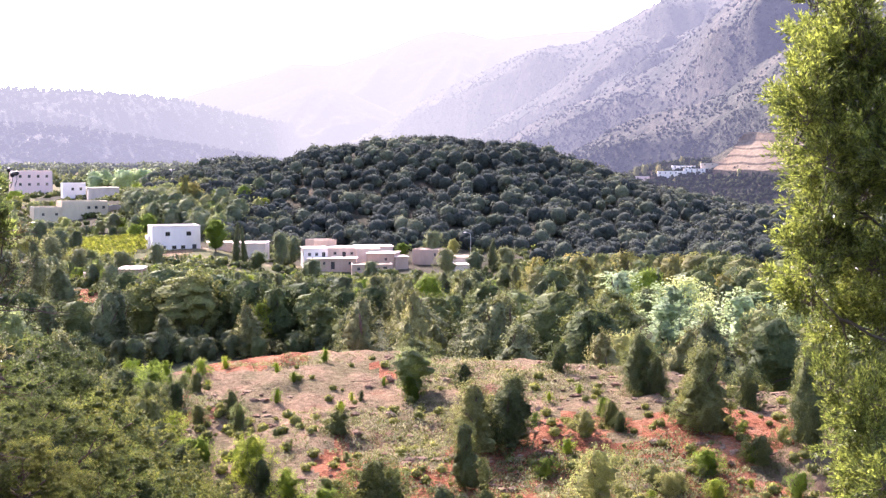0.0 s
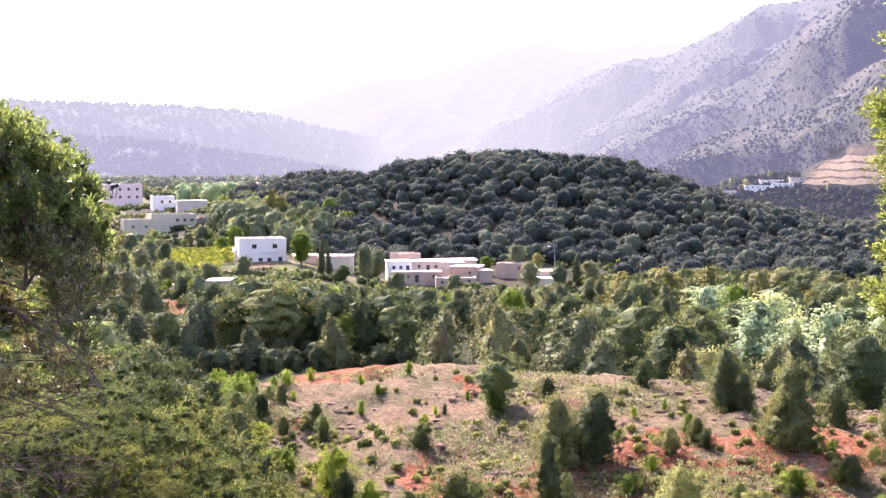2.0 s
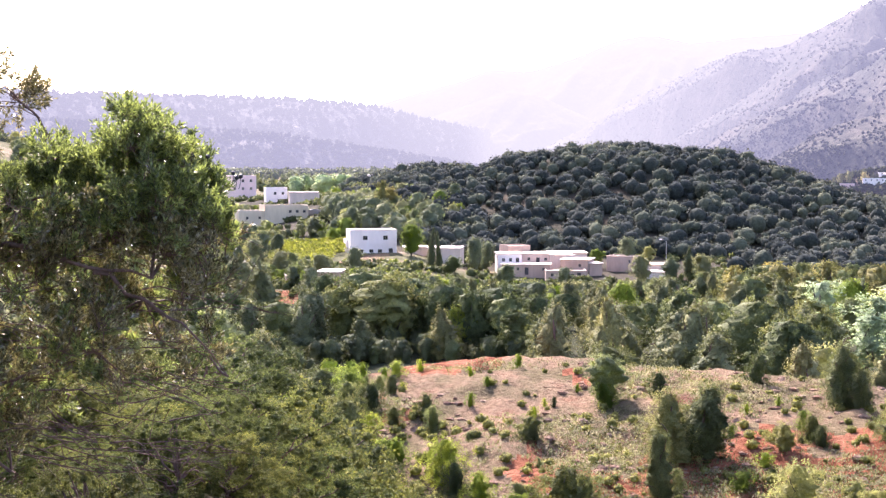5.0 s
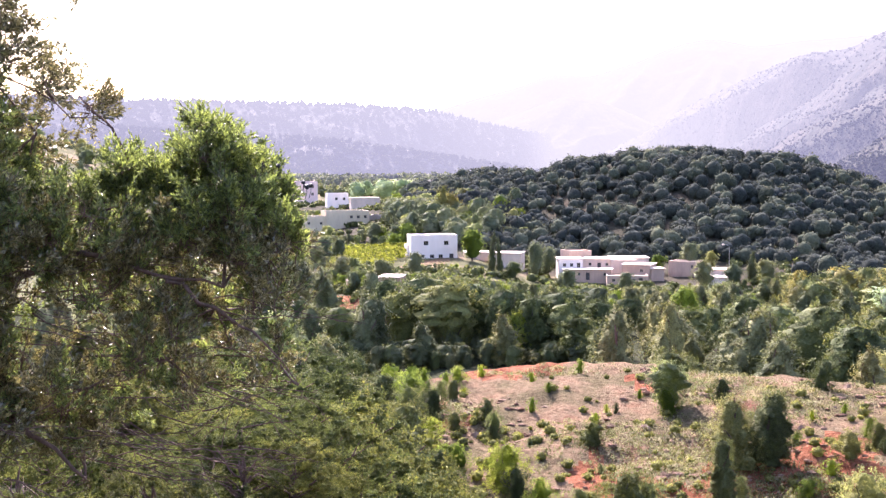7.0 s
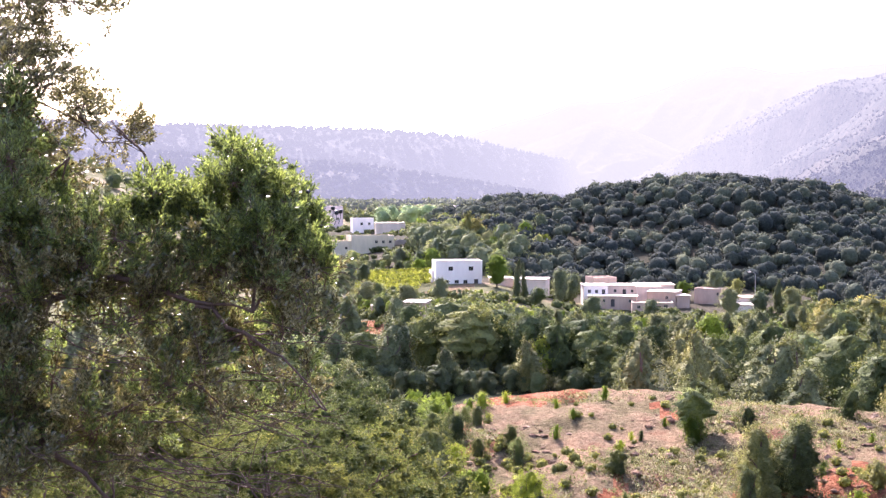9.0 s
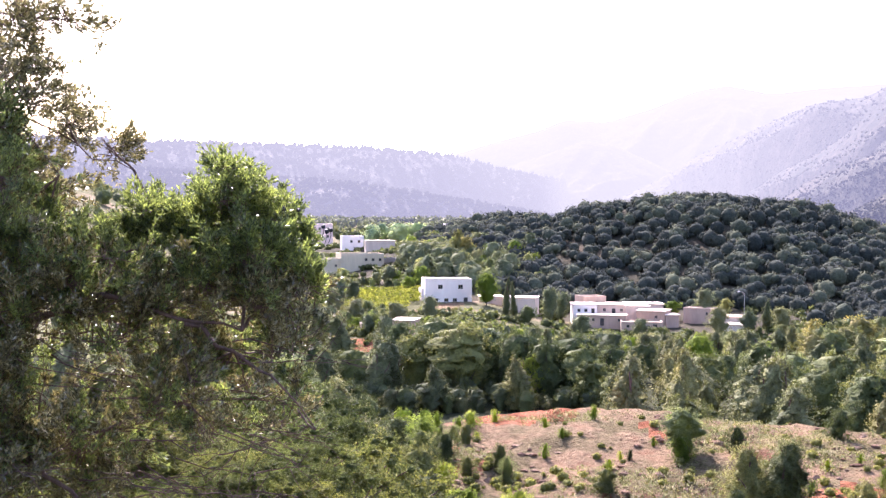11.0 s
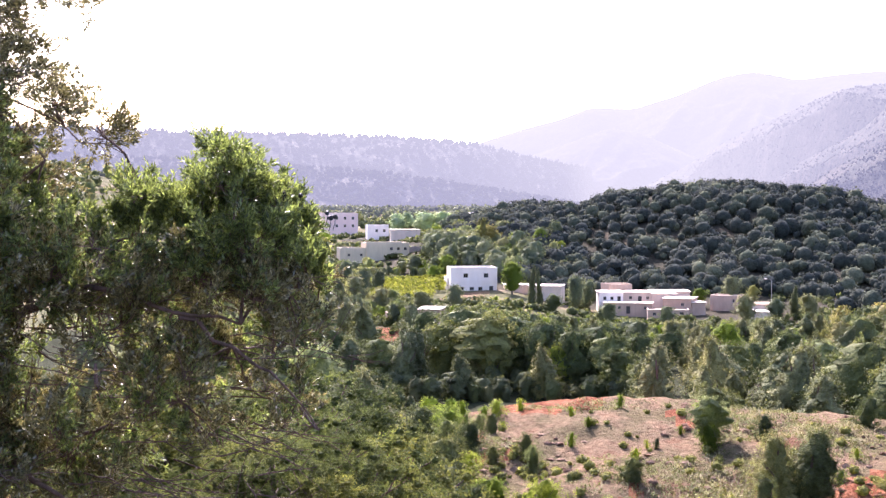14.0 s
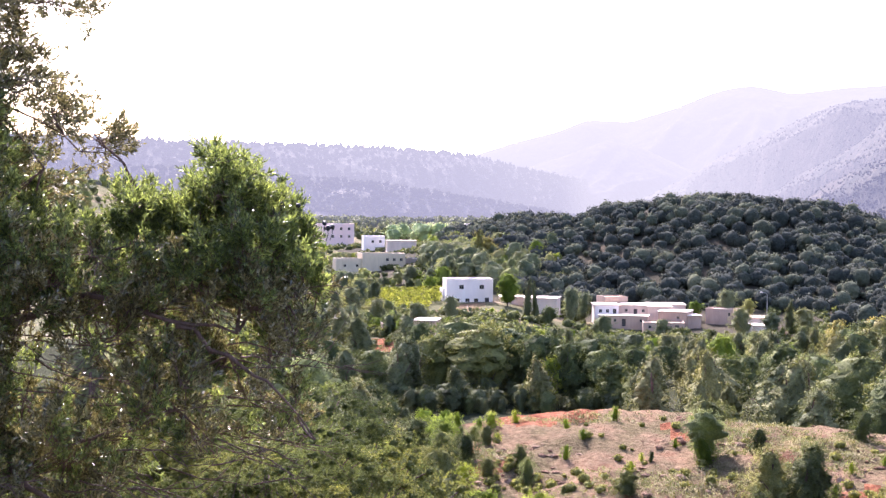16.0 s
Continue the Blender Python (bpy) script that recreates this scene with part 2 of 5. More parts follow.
def spur_mask(x, y):
    b = np.degrees(np.arctan2(x, y))
    r = np.hypot(x, y)
    return step(b + 2.0 * fbm(x, y, 12, 3, 41), -17.0, -11.5) * step(r, 60, 72) * (1 - step(r, crest_at(b) + 3, crest_at(b) + 22)) * (1 - step(b, 30, 40))


def crest_at(b):
    return np.interp(b, [-14, -8, 0, 8, 16], [106, 112, 110, 106, 100])


def height(x, y):
    x, y = np.asarray(x, float), np.asarray(y, float)
    r = np.hypot(x, y) + 1e-6
    b = np.degrees(np.arctan2(x, y))
    low = np.interp(r, [0, 6, 15, 30, 45, 60, 75, 110, 150, 220, 280, 330, 420, 600, 900, 5000],
                    [-1.6, -3.4, -7.2, -13.6, -18.0, -20.8, -21.5, -25, -27.5, -31, -31, -29.5, -28.5, -28, -30, -60])
    left = np.interp(r, [0, 6, 15, 30, 42, 58, 85, 130, 200, 246, 262, 350, 450, 520, 600, 760, 1000, 5000],
                     [-1.6, -2.5, -4.2, -6.4, -8.1, -13.0, -22, -27, -29.5, -29.0, -25.6, -24.8, -22.6, -16, -14.6, -11.5, -8, -60])
    near_left = 1 - step(b, -19, -9)
    far_left = 1 - step(b, -10.5, -6)
    wl = np.where(r < 130, near_left, far_left)
    z = low * (1 - wl) + left * wl
    # the red spur in front
    cr = crest_at(b)
    cz = np.interp(b, [-15, -10.5, -6, -2, 3, 9, 16, 25], [-19.2, -18.05, -17.65, -17.45, -17.5, -17.7, -18.6, -20])
    top = np.where(r < cr, cz - 0.075 * (cr - r) - 0.0006 * (cr - r) ** 2, cz)
    m = spur_mask(x, y)
    z = z * (1 - m) + top * m
    gully = np.abs(fbm(x + 40, y * 0.7, 13, 3, 5))
    z = z + m * (0.4 * fbm(x, y, 9, 4, 3) + 0.27 * fbm(x, y, 2.6, 3, 13) - 0.9 * np.exp(-(gully / 0.10) ** 2) * (1 - step(r, cr - 22, cr - 8)))
    # the wooded hill
    dx, dy = x + 4, y - 490
    fx = curve(dx, [-190, -125, -95, -68, -40, 0, 26, 50, 92, 134, 190], [0, 0.04, 0.28, 0.62, 0.9, 1.06, 0.97, 0.77, 0.36, 0.12, 0])
    z = z + 30.5 * fx * np.exp(-(dy / np.where(dy < 0, 78, 110)) ** 2) * (1 + 0.05 * fbm(x, y, 40, 3, 9))
    # the farmed slope far to the left
    z = z + 30 * step(-b, 19, 30) * step(r, 430, 720) * (1 - 0.4 * step(r, 760, 1000))
    # behind the eye the hillside goes on up
    z = z + np.where(y < 0, 0.35 * np.minimum(-y, 300), 0)
    rough = np.clip(r / 60, 0.08, 1)
    return z + 0.5 * rough * fbm(x, y, 22, 4, 1) + EYE


def spot(b, r):
    """A place on the ground by bearing (degrees right of the first view) and distance."""
    x, y = r * math.sin(radians(b)), r * math.cos(radians(b))
    return x, y, float(height(x, y))


def grid_mesh(name, xs, ys, zs, mats, slot=None):
    """A sheet from arrays of rows and columns."""
    n, k = xs.shape
    me = bpy.data.meshes.new(name)
    v = np.stack([xs, ys, zs], -1).reshape(-1, 3)
    i = np.arange(n * k).reshape(n, k)
    f = np.stack([i[:-1, :-1], i[:-1, 1:], i[1:, 1:], i[1:, :-1]], -1).reshape(-1, 4)
    me.from_pydata(v.tolist(), [], f.tolist())
    for m in mats:
        me.materials.append(m)
    me.polygons.foreach_set("use_smooth", np.ones(len(f), bool))
    if slot is not None:
        me.polygons.foreach_set("material_index", slot.reshape(-1).astype(np.int32))
    me.update()
    return me


def build_ground():
    bs = np.radians(np.concatenate([np.arange(-180, -38, 6), np.arange(-38, 26, 0.22), np.arange(26, 179, 5.8), [180.0]]))
    rs = np.concatenate([[0.001], np.geomspace(0.3, 60, 90)[:-1], np.arange(60, 135, 0.7), np.geomspace(135, 700, 90), np.geomspace(740, 4900, 22)])
    R, B = np.meshgrid(rs, bs, indexing="ij")
    X, Y = R * np.sin(B), R * np.cos(B)
    Z = height(X, Y)
    xc, yc = X[:-1, :-1], Y[:-1, :-1]
    rc, bc = R[:-1, :-1], np.degrees(B[:-1, :-1])
    slot = np.full(xc.shape, 1)
    wob = fbm(xc, yc, 40, 4, 51)
    slot[(rc + 22 * wob > 300) & (bc + 2 * wob < 3)] = 2
    slot[(rc + 22 * wob > 258) & (bc + 2 * wob < -10)] = 2
    slot[(rc + 4 * wob > 250) & (rc + 4 * wob < 260) & (bc + 2 * wob < -12) & (bc > -19) & (fbm(xc, yc, 9, 3, 57) > -0.25)] = 4
    slot[np.hypot(xc + 4, (yc - 490) * 0.95) + 25 * wob < 160] = 3
    slot[(bc + wob > -11.8) & (bc + wob < -9.8) & (rc > 322) & (rc < 346)] = 0
    slot[spur_mask(xc, yc) > 0.35] = 0
    patch = fbm(xc, yc, 16, 4, 21) - 0.35 * (bc < -5)
    for pb, pr, pw, ps in ((9.0, 95, 4.5, 1.0), (13.5, 93, 3.0, 1.0), (-2.6, 105, 1.6, 0.7), (1.0, 86, 0.8, 0.9), (-12.3, 100, 1.0, 0.6), (-5.2, 84, 1.2, 0.8), (4.0, 77, 2.0, 0.6)):
        patch = patch + ps * np.exp(-((bc - pb) / pw) ** 2 - ((rc - pr) / 5.5) ** 2)
    slot[(spur_mask(xc, yc) > 0.5) & (patch > 0.56)] = 4
    me = grid_mesh("ground", X, Y, Z, [M_SPUR, M_SCRUB, M_TERRACE, M_HILLSOIL, M_RED], slot)
    tagged(new("ground", me), "valley floor of red earth, scrub and terraced fields", "ground", kind="structure")


build_ground()


# ---- the far mountains ----
SLOPE_ROWS = 64


def backdrop(name, label, crest, foot, mat, seed=0, reach=2.1, ribs=1.0, rib_width=110.0, lean=1.0, bench=0.0):
    """A far mountainside: crest is bearing, rise in degrees and distance along its top; it falls in leaning ribs towards the valley, down to the height foot."""
    cb, ce, cd = zip(*crest)
    bs = np.arange(cb[0], cb[-1] + 0.01, 0.10)
    el, dist = np.interp(bs, cb, ce), np.interp(bs, cb, cd)
    ker = np.ones(7) / 7
    el, dist = (np.convolve(np.pad(q, 3, "edge"), ker, "valid") for q in (el, dist))
    s = np.concatenate([np.linspace(0, 1, SLOPE_ROWS), np.linspace(1.04, 1.5, 6)])
    S, B = np.meshgrid(s, np.radians(bs), indexing="ij")
    D = dist[None, :]
    zc = np.tan(np.radians(el))[None, :] * D
    R = D - (zc - foot) * reach * (1 - S) - 6 * (1 - S) + (S > 1) * D * (S - 1) * 0.3
    prof = 1 - (1 - S) ** 2 * 0.55 - (1 - S) * 0.45
    if bench:
        edge = 0.3 + 0.07 * vnoise(B * 40, S * 0, seed + 5)
        rise = bench + 0.06 * vnoise(B * 60, S * 0, seed + 6)
        flank = rise * np.clip(S / edge, 0, 1)
        prof = np.where(S < edge, flank, rise + (1 - rise) * (S - edge) / (1 - edge))
    prof = np.where(S > 1, 1 - (S - 1) * 1.2, prof)
    X, Y = R * np.sin(B), R * np.cos(B)
    Z = foot + (zc - foot) * prof
    along = R * B + lean * (zc - Z) + 0.25 * rib_width * fbm(X, Y, rib_width * 1.5, 2, seed + 7)
    c = np.clip(S, 0, 1)
    w = 6.75 * c * (1 - c) ** 2 + 0.02
    tall = zc - foot
    wide = 1 - 2 * np.abs(vnoise(along / rib_width, S * 1.3, seed))
    narrow = 1 - 2 * np.abs(vnoise(along / rib_width * 2.7, S * 2.2, seed + 2))
    Z = Z + ribs * tall * (w * (0.1 * (wide - 1) + 0.035 * (narrow - 1)) + (0.1 + w) * 0.02 * fbm(X, Y, rib_width * 0.3, 3, seed + 4)) * (S <= 1)
    ob = new(name, grid_mesh(name, X, Y, Z + EYE, [mat]))
    tagged(ob, label, "mountain", kind="structure")
    return bs, s, X, Y, Z + EYE


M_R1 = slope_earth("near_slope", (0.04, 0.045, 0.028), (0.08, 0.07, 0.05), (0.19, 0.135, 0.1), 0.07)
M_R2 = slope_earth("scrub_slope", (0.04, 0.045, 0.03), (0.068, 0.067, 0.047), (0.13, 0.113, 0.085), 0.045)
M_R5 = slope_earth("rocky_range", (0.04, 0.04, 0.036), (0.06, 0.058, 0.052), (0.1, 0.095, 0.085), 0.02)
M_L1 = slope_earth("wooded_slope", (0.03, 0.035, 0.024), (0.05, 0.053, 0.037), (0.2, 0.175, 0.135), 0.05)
RIDGES = {}
RIDGES["terrace"] = backdrop("backdrop_terrace_spur", "scrub-covered spur with bare terraces above a village", [(6.2, -1.6, 900), (6.9, -1.15, 900), (8.0, -0.75, 900), (9.4, -0.3, 900), (11.4, -0.15, 900), (12.3, 0.4, 900), (13.4, 0.9, 900), (15, 1.35, 900), (17.5, 2.1, 900), (24, 4, 900)], -34, M_R1, 11, 1.6, 0.15, 60)
RIDGES["mid"] = backdrop("backdrop_middle_ridge", "hazy ridge dotted with dark shrubs", [(3.6, -0.9, 1330), (5.45, 0.13, 1310), (6.4, 0.6, 1290), (7.35, 1.23, 1280), (8.56, 1.7, 1270), (9.8, 1.96, 1260), (11.4, 2.33, 1240), (12.4, 2.94, 1220), (13.3, 3.8, 1210), (14.2, 4.28, 1200), (17.2, 5.8, 1200), (24, 8.5, 1200)], -30, M_R2, 17, 1.6, 0.7, 60, 1.2, 0.72)
RIDGES["far"] = backdrop("backdrop_far_ridge", "bluish mountain ridge with scattered scrub", [(1.0, -0.3, 1950), (2.65, 0.57, 1900), (3.5, 1.23, 1860), (4.97, 1.96, 1800), (6.9, 2.7, 1730), (8.1, 3.3, 1690), (9.55, 4.04, 1640), (10.8, 5.26, 1600), (11.9, 6.2, 1570), (13.2, 7.0, 1550), (15, 7.8, 1550), (24, 12, 1550)], -30, M_R2, 23, 1.6, 0.8, 95, 1.4, 0.8)
RIDGES["rib"] = backdrop("backdrop_lower_fold", "hazy mountain fold with a sunlit crest", [(3.4, 0.6, 2250), (4.97, 1.96, 2200), (5.7, 2.57, 2150), (6.4, 3.18, 2100), (7.35, 3.8, 2050), (8.56, 4.35, 2020), (10.5, 5.3, 2000), (13, 6.2, 2000), (24, 10, 2000)], -30, M_R2, 83, 1.6, 0.8, 120, 1.4, 0.84)
RIDGES["fold"] = backdrop("backdrop_fold", "hazy mountain fold with pale crest", [(-2.5, -0.2, 2900), (-0.6, 0.2, 2800), (1.55, 0.98, 2650), (2.5, 1.7, 2550), (3.76, 2.33, 2450), (4.97, 3.06, 2350), (5.7, 3.8, 2280), (6.8, 4.5, 2230), (8.5, 5.3, 2200), (12, 6.3, 2200), (24, 10, 2200)], -30, M_R2, 43, 1.6, 0.8, 130, 1.4, 0.84)
RIDGES["sky"] = backdrop("backdrop_skyline_mountain", "tall hazy mountain against a white sky", [(-7, -0.1, 3900), (-4.5, 0.4, 3800), (-2.3, 1.5, 3600), (-1.0, 2.3, 3450), (0.1, 2.9, 3300), (1.3, 3.43, 3150), (2.5, 4.0, 3000), (4.0, 4.6, 2850), (6.05, 4.82, 2650), (6.75, 5.2, 2560), (8.56, 6.1, 2450), (9.7, 6.65, 2400), (11.6, 7.0, 2380), (13, 7.5, 2380), (15, 8.2, 2380), (24, 12, 2380)], -30, M_R2, 29, 1.6, 0.9, 170, 1.4, 0.86)
RIDGES["mist"] = backdrop("backdrop_misty_range", "pale mountain range dissolving into haze", [(-14, 1.5, 4600), (-10.8, 2.6, 4600), (-9.4, 3.05, 4600), (-7.6, 3.5, 4600), (-6.4, 4.0, 4600), (-4.6, 3.9, 4600), (-2.6, 4.5, 4600), (-0.9, 5.2, 4600), (0.5, 5.4, 4600), (2.2, 5.0, 4600), (4, 5.2, 4600), (9, 5.5, 4600)], -30, M_R5, 31, 2.0, 1.2, 260, 0.6)
RIDGES["mist_fold"] = backdrop("backdrop_misty_fold", "pale mountain fold dissolving into haze", [(-12, 0.6, 4100), (-9.4, 1.8, 4100), (-7.2, 2.5, 4100), (-5.6, 3.1, 4100), (-4.3, 2.9, 4100), (-3.0, 2.3, 4100), (-1, 1.4, 4100), (2, 0.4, 4100)], -30, M_R5, 57, 2.0, 1.1, 170, 0.6)
RIDGES["left"] = backdrop("backdrop_wooded_ridge", "long wooded ridge in bluish backlit haze", [(-42, 3.4, 2250), (-31, 2.95, 2400), (-26, 2.9, 2550), (-22, 2.85, 2700), (-19, 2.8, 2770), (-17, 2.75, 2850), (-15.3, 2.7, 2850), (-12.4, 2.5, 2920), (-11.2, 2.4, 3000), (-10.2, 2.1, 3070), (-9, 1.8, 3150), (-7.5, 1.5, 3220), (-6, 1.3, 4100), (-4.6, 1.0, 4100), (-3, 0.6, 4100), (-1, 0.0, 4100)], -14, M_L1, 37, 2.6, 1.0, 110, -0.8)
RIDGES["low"] = backdrop("backdrop_low_ridge", "lower wooded ridge with pale clearings in haze", [(-42, 2.4, 2020), (-32, 2.1, 2100), (-24, 1.75, 2170), (-19.3, 1.5, 2250), (-16.5, 1.3, 2250), (-14.4, 1.1, 2250), (-11.5, 0.6, 2320), (-8.6, 0.15, 2400), (-7.1, -0.15, 2400), (-5, -0.6, 2400)], -14, M_L1, 53, 2.6, 1.0, 100, -0.8)


# ---- building blocks ----
def link(name, me, mat, parent=None, m=None, smooth=False):
    if mat is not None and not me.materials:
        me.materials.append(mat)
    if smooth:
        me.polygons.foreach_set("use_smooth", np.ones(len(me.polygons), bool))
    ob = new(name, me)
    ob.parent = parent
    if m is not None:
        ob.matrix_basis = m
    return ob


def part(name, bm, mat, parent=None, label="", m=None, smooth=False):
    me = bpy.data.meshes.new(name)
    bm.to_mesh(me)
    bm.free()
    ob = link(name, me, mat, parent, m, smooth)
    return tagged(ob, label)


def from_arrays(name, chunks):
    """One mesh out of chunks of numpy arrays: vertices, faces and, where the third is given, soft normals."""
    me = bpy.data.meshes.new(name)
    vs, loops, sizes, ns, at = [], [], [], [], 0
    for c in chunks:
        vs.append(c[0])
        loops.append((c[1] + at).ravel())
        sizes.append(np.full(len(c[1]), c[1].shape[1]))
        ns.append(c[2] if len(c) > 2 else None)
        at += len(c[0])
    v, loops, sizes = np.concatenate(vs), np.concatenate(loops), np.concatenate(sizes)
    me.vertices.add(len(v))
    me.vertices.foreach_set("co", v.astype(np.float32).ravel())
    me.loops.add(len(loops))
    me.loops.foreach_set("vertex_index", loops.astype(np.int32))
    me.polygons.add(len(sizes))
    me.polygons.foreach_set("loop_start", (np.cumsum(sizes) - sizes).astype(np.int32))
    me.update(calc_edges=True)
    if all(n is not None for n in ns):
        me.polygons.foreach_set("use_smooth", np.ones(len(me.polygons), bool))
        me.normals_split_custom_set_from_vertices(np.concatenate(ns).tolist())
    else:
        me.polygons.foreach_set("use_smooth", np.zeros(len(me.polygons), bool))
    me.update()
    return me


def ico(level):
    bm = bmesh.new()
    bmesh.ops.create_icosphere(bm, subdivisions=level, radius=1)
    v = np.array([p.co[:] for p in bm.verts])
    f = np.array([[p.index for p in q.verts] for q in bm.faces])
    bm.free()
    return v, f


ICO1, ICO2 = ico(1), ico(2)


def unit(rng, n):
    d = rng.normal(size=(n, 3))
    return d / np.linalg.norm(d, axis=1)[:, None]


def leaves(rng, centre, size, out=None, slim=0.6, soft=None):
    """Diamond-shaped leaves round the given centres; soft: the way that the whole crown faces there."""
    n = len(centre)
    a = unit(rng, n)
    if out is not None:
        a = a + out * 0.7
        a /= np.linalg.norm(a, axis=1)[:, None]
    b = np.cross(a, unit(rng, n))
    b /= np.linalg.norm(b, axis=1)[:, None] + 1e-9
    if soft is not None:
        b = np.where((np.cross(a, b) * soft).sum(1)[:, None] > 0, b, -b)
    s = (np.asarray(size) * rng.uniform(0.6, 1.35, n))[:, None]
    v = np.stack([centre - a * s, centre - b * s * slim, centre + a * s, centre + b * s * slim], 1).reshape(-1, 3)
    f = np.arange(n * 4).reshape(n, 4)
    if soft is None:
        return v, f
    w = soft + 0.22 * unit(rng, n)
    w /= np.linalg.norm(w, axis=1)[:, None]
    return v, f, np.repeat(w, 4, 0)


def body(rng, x, y, z, r, tall, knob=0.2, level=1):
    """The knobbly inside of a lobe, which keeps light from passing through."""
    v, f = ICO1 if level == 1 else ICO2
    k = 1 + knob * rng.normal(size=(len(v), 1))
    return v * k * r * (1, 1, tall) + (x, y, z), f, v


def tube(points, radii, sides=6):
    """A tapered limb along a line of points."""
    p = np.asarray(points, float)
    rings = []
    for i, q in enumerate(p):
        d = p[min(i + 1, len(p) - 1)] - p[max(i - 1, 0)]
        d = d / (np.linalg.norm(d) + 1e-9)
        u = np.cross(d, (0.3, 0.9, 0.2) if abs(d[1]) < 0.9 else (1, 0, 0))
        u /= np.linalg.norm(u)
        w = np.cross(d, u)
        a = np.arange(sides) * 2 * math.pi / sides
        rings.append(q + radii[i] * (np.cos(a)[:, None] * u + np.sin(a)[:, None] * w))
    n = len(p)
    f = [[i * sides + j, i * sides + (j + 1) % sides, (i + 1) * sides + (j + 1) % sides, (i + 1) * sides + j] for i in range(n - 1) for j in range(sides)]
    return np.concatenate(rings), np.array(f)


def limb(rng, a, c, r0, r1, wave=0.06, n=7):
    t = np.linspace(0, 1, n)[:, None]
    a, c = np.asarray(a, float), np.asarray(c, float)
    size = np.linalg.norm(c - a)
    bend = np.cumsum(rng.normal(size=(n, 3)), 0) * wave * size / n ** 0.5
    bend = bend - t * bend[-1]
    return tube(a + (c - a) * t + bend * np.sin(t * math.pi) ** 0.5, np.linspace(r0, r1, n))


# ---- trees: each kind is grown a few times at 1 m of height and then planted at its true size ----
def oval(t, mid, half, wide):
    return wide * math.sqrt(max(0.0, 1 - ((t - mid) / half) ** 2))


# kind: outline by height, lowest leaf, tufts, leaves a tuft, tuft size, leaf size, body, raggedness, wood, number grown
FORMS = {
    "conifer": (lambda t: 0.27 * (1 - t) ** 0.62 * min(1, 0.55 + t * 2.2) + 0.02, 0.03, 240, 14, 0.04, 0.0115, 0.64, 0.9, BARK_RED, 9),
    "round": (lambda t: oval(t, 0.55, 0.46, 0.34), 0.08, 250, 14, 0.046, 0.0125, 0.66, 0.8, BARK, 8),
    "far_round": (lambda t: oval(t, 0.53, 0.48, 0.36), 0.06, 80, 10, 0.058, 0.022, 0.68, 0.75, BARK, 6),
    "airy": (lambda t: oval(t, 0.6, 0.42, 0.17), 0.2, 130, 12, 0.045, 0.014, 0.4, 0.95, BARK, 6),
    "bush": (lambda t: oval(t, 0.4, 0.6, 0.48), 0.0, 360, 16, 0.068, 0.014, 0.42, 0.8, BARK, 7),
    "scrub": (lambda t: oval(t, 0.4, 0.6, 0.5), 0.0, 90, 12, 0.095, 0.028, 0.42, 0.8, BARK, 6),
    "fine_conifer": (lambda t: 0.26 * (1 - t) ** 0.5 * min(1, 0.6 + t * 2.0) + 0.02, 0.02, 760, 15, 0.036, 0.0078, 0.6, 0.9, BARK_RED, 5),
    "spreading": (lambda t: oval(t, 0.55, 0.46, 0.38), 0.1, 120, 130, 0.066, 0.0088, 0.0, 1.05, BARK_RED, 6),
}
GROWN = {}


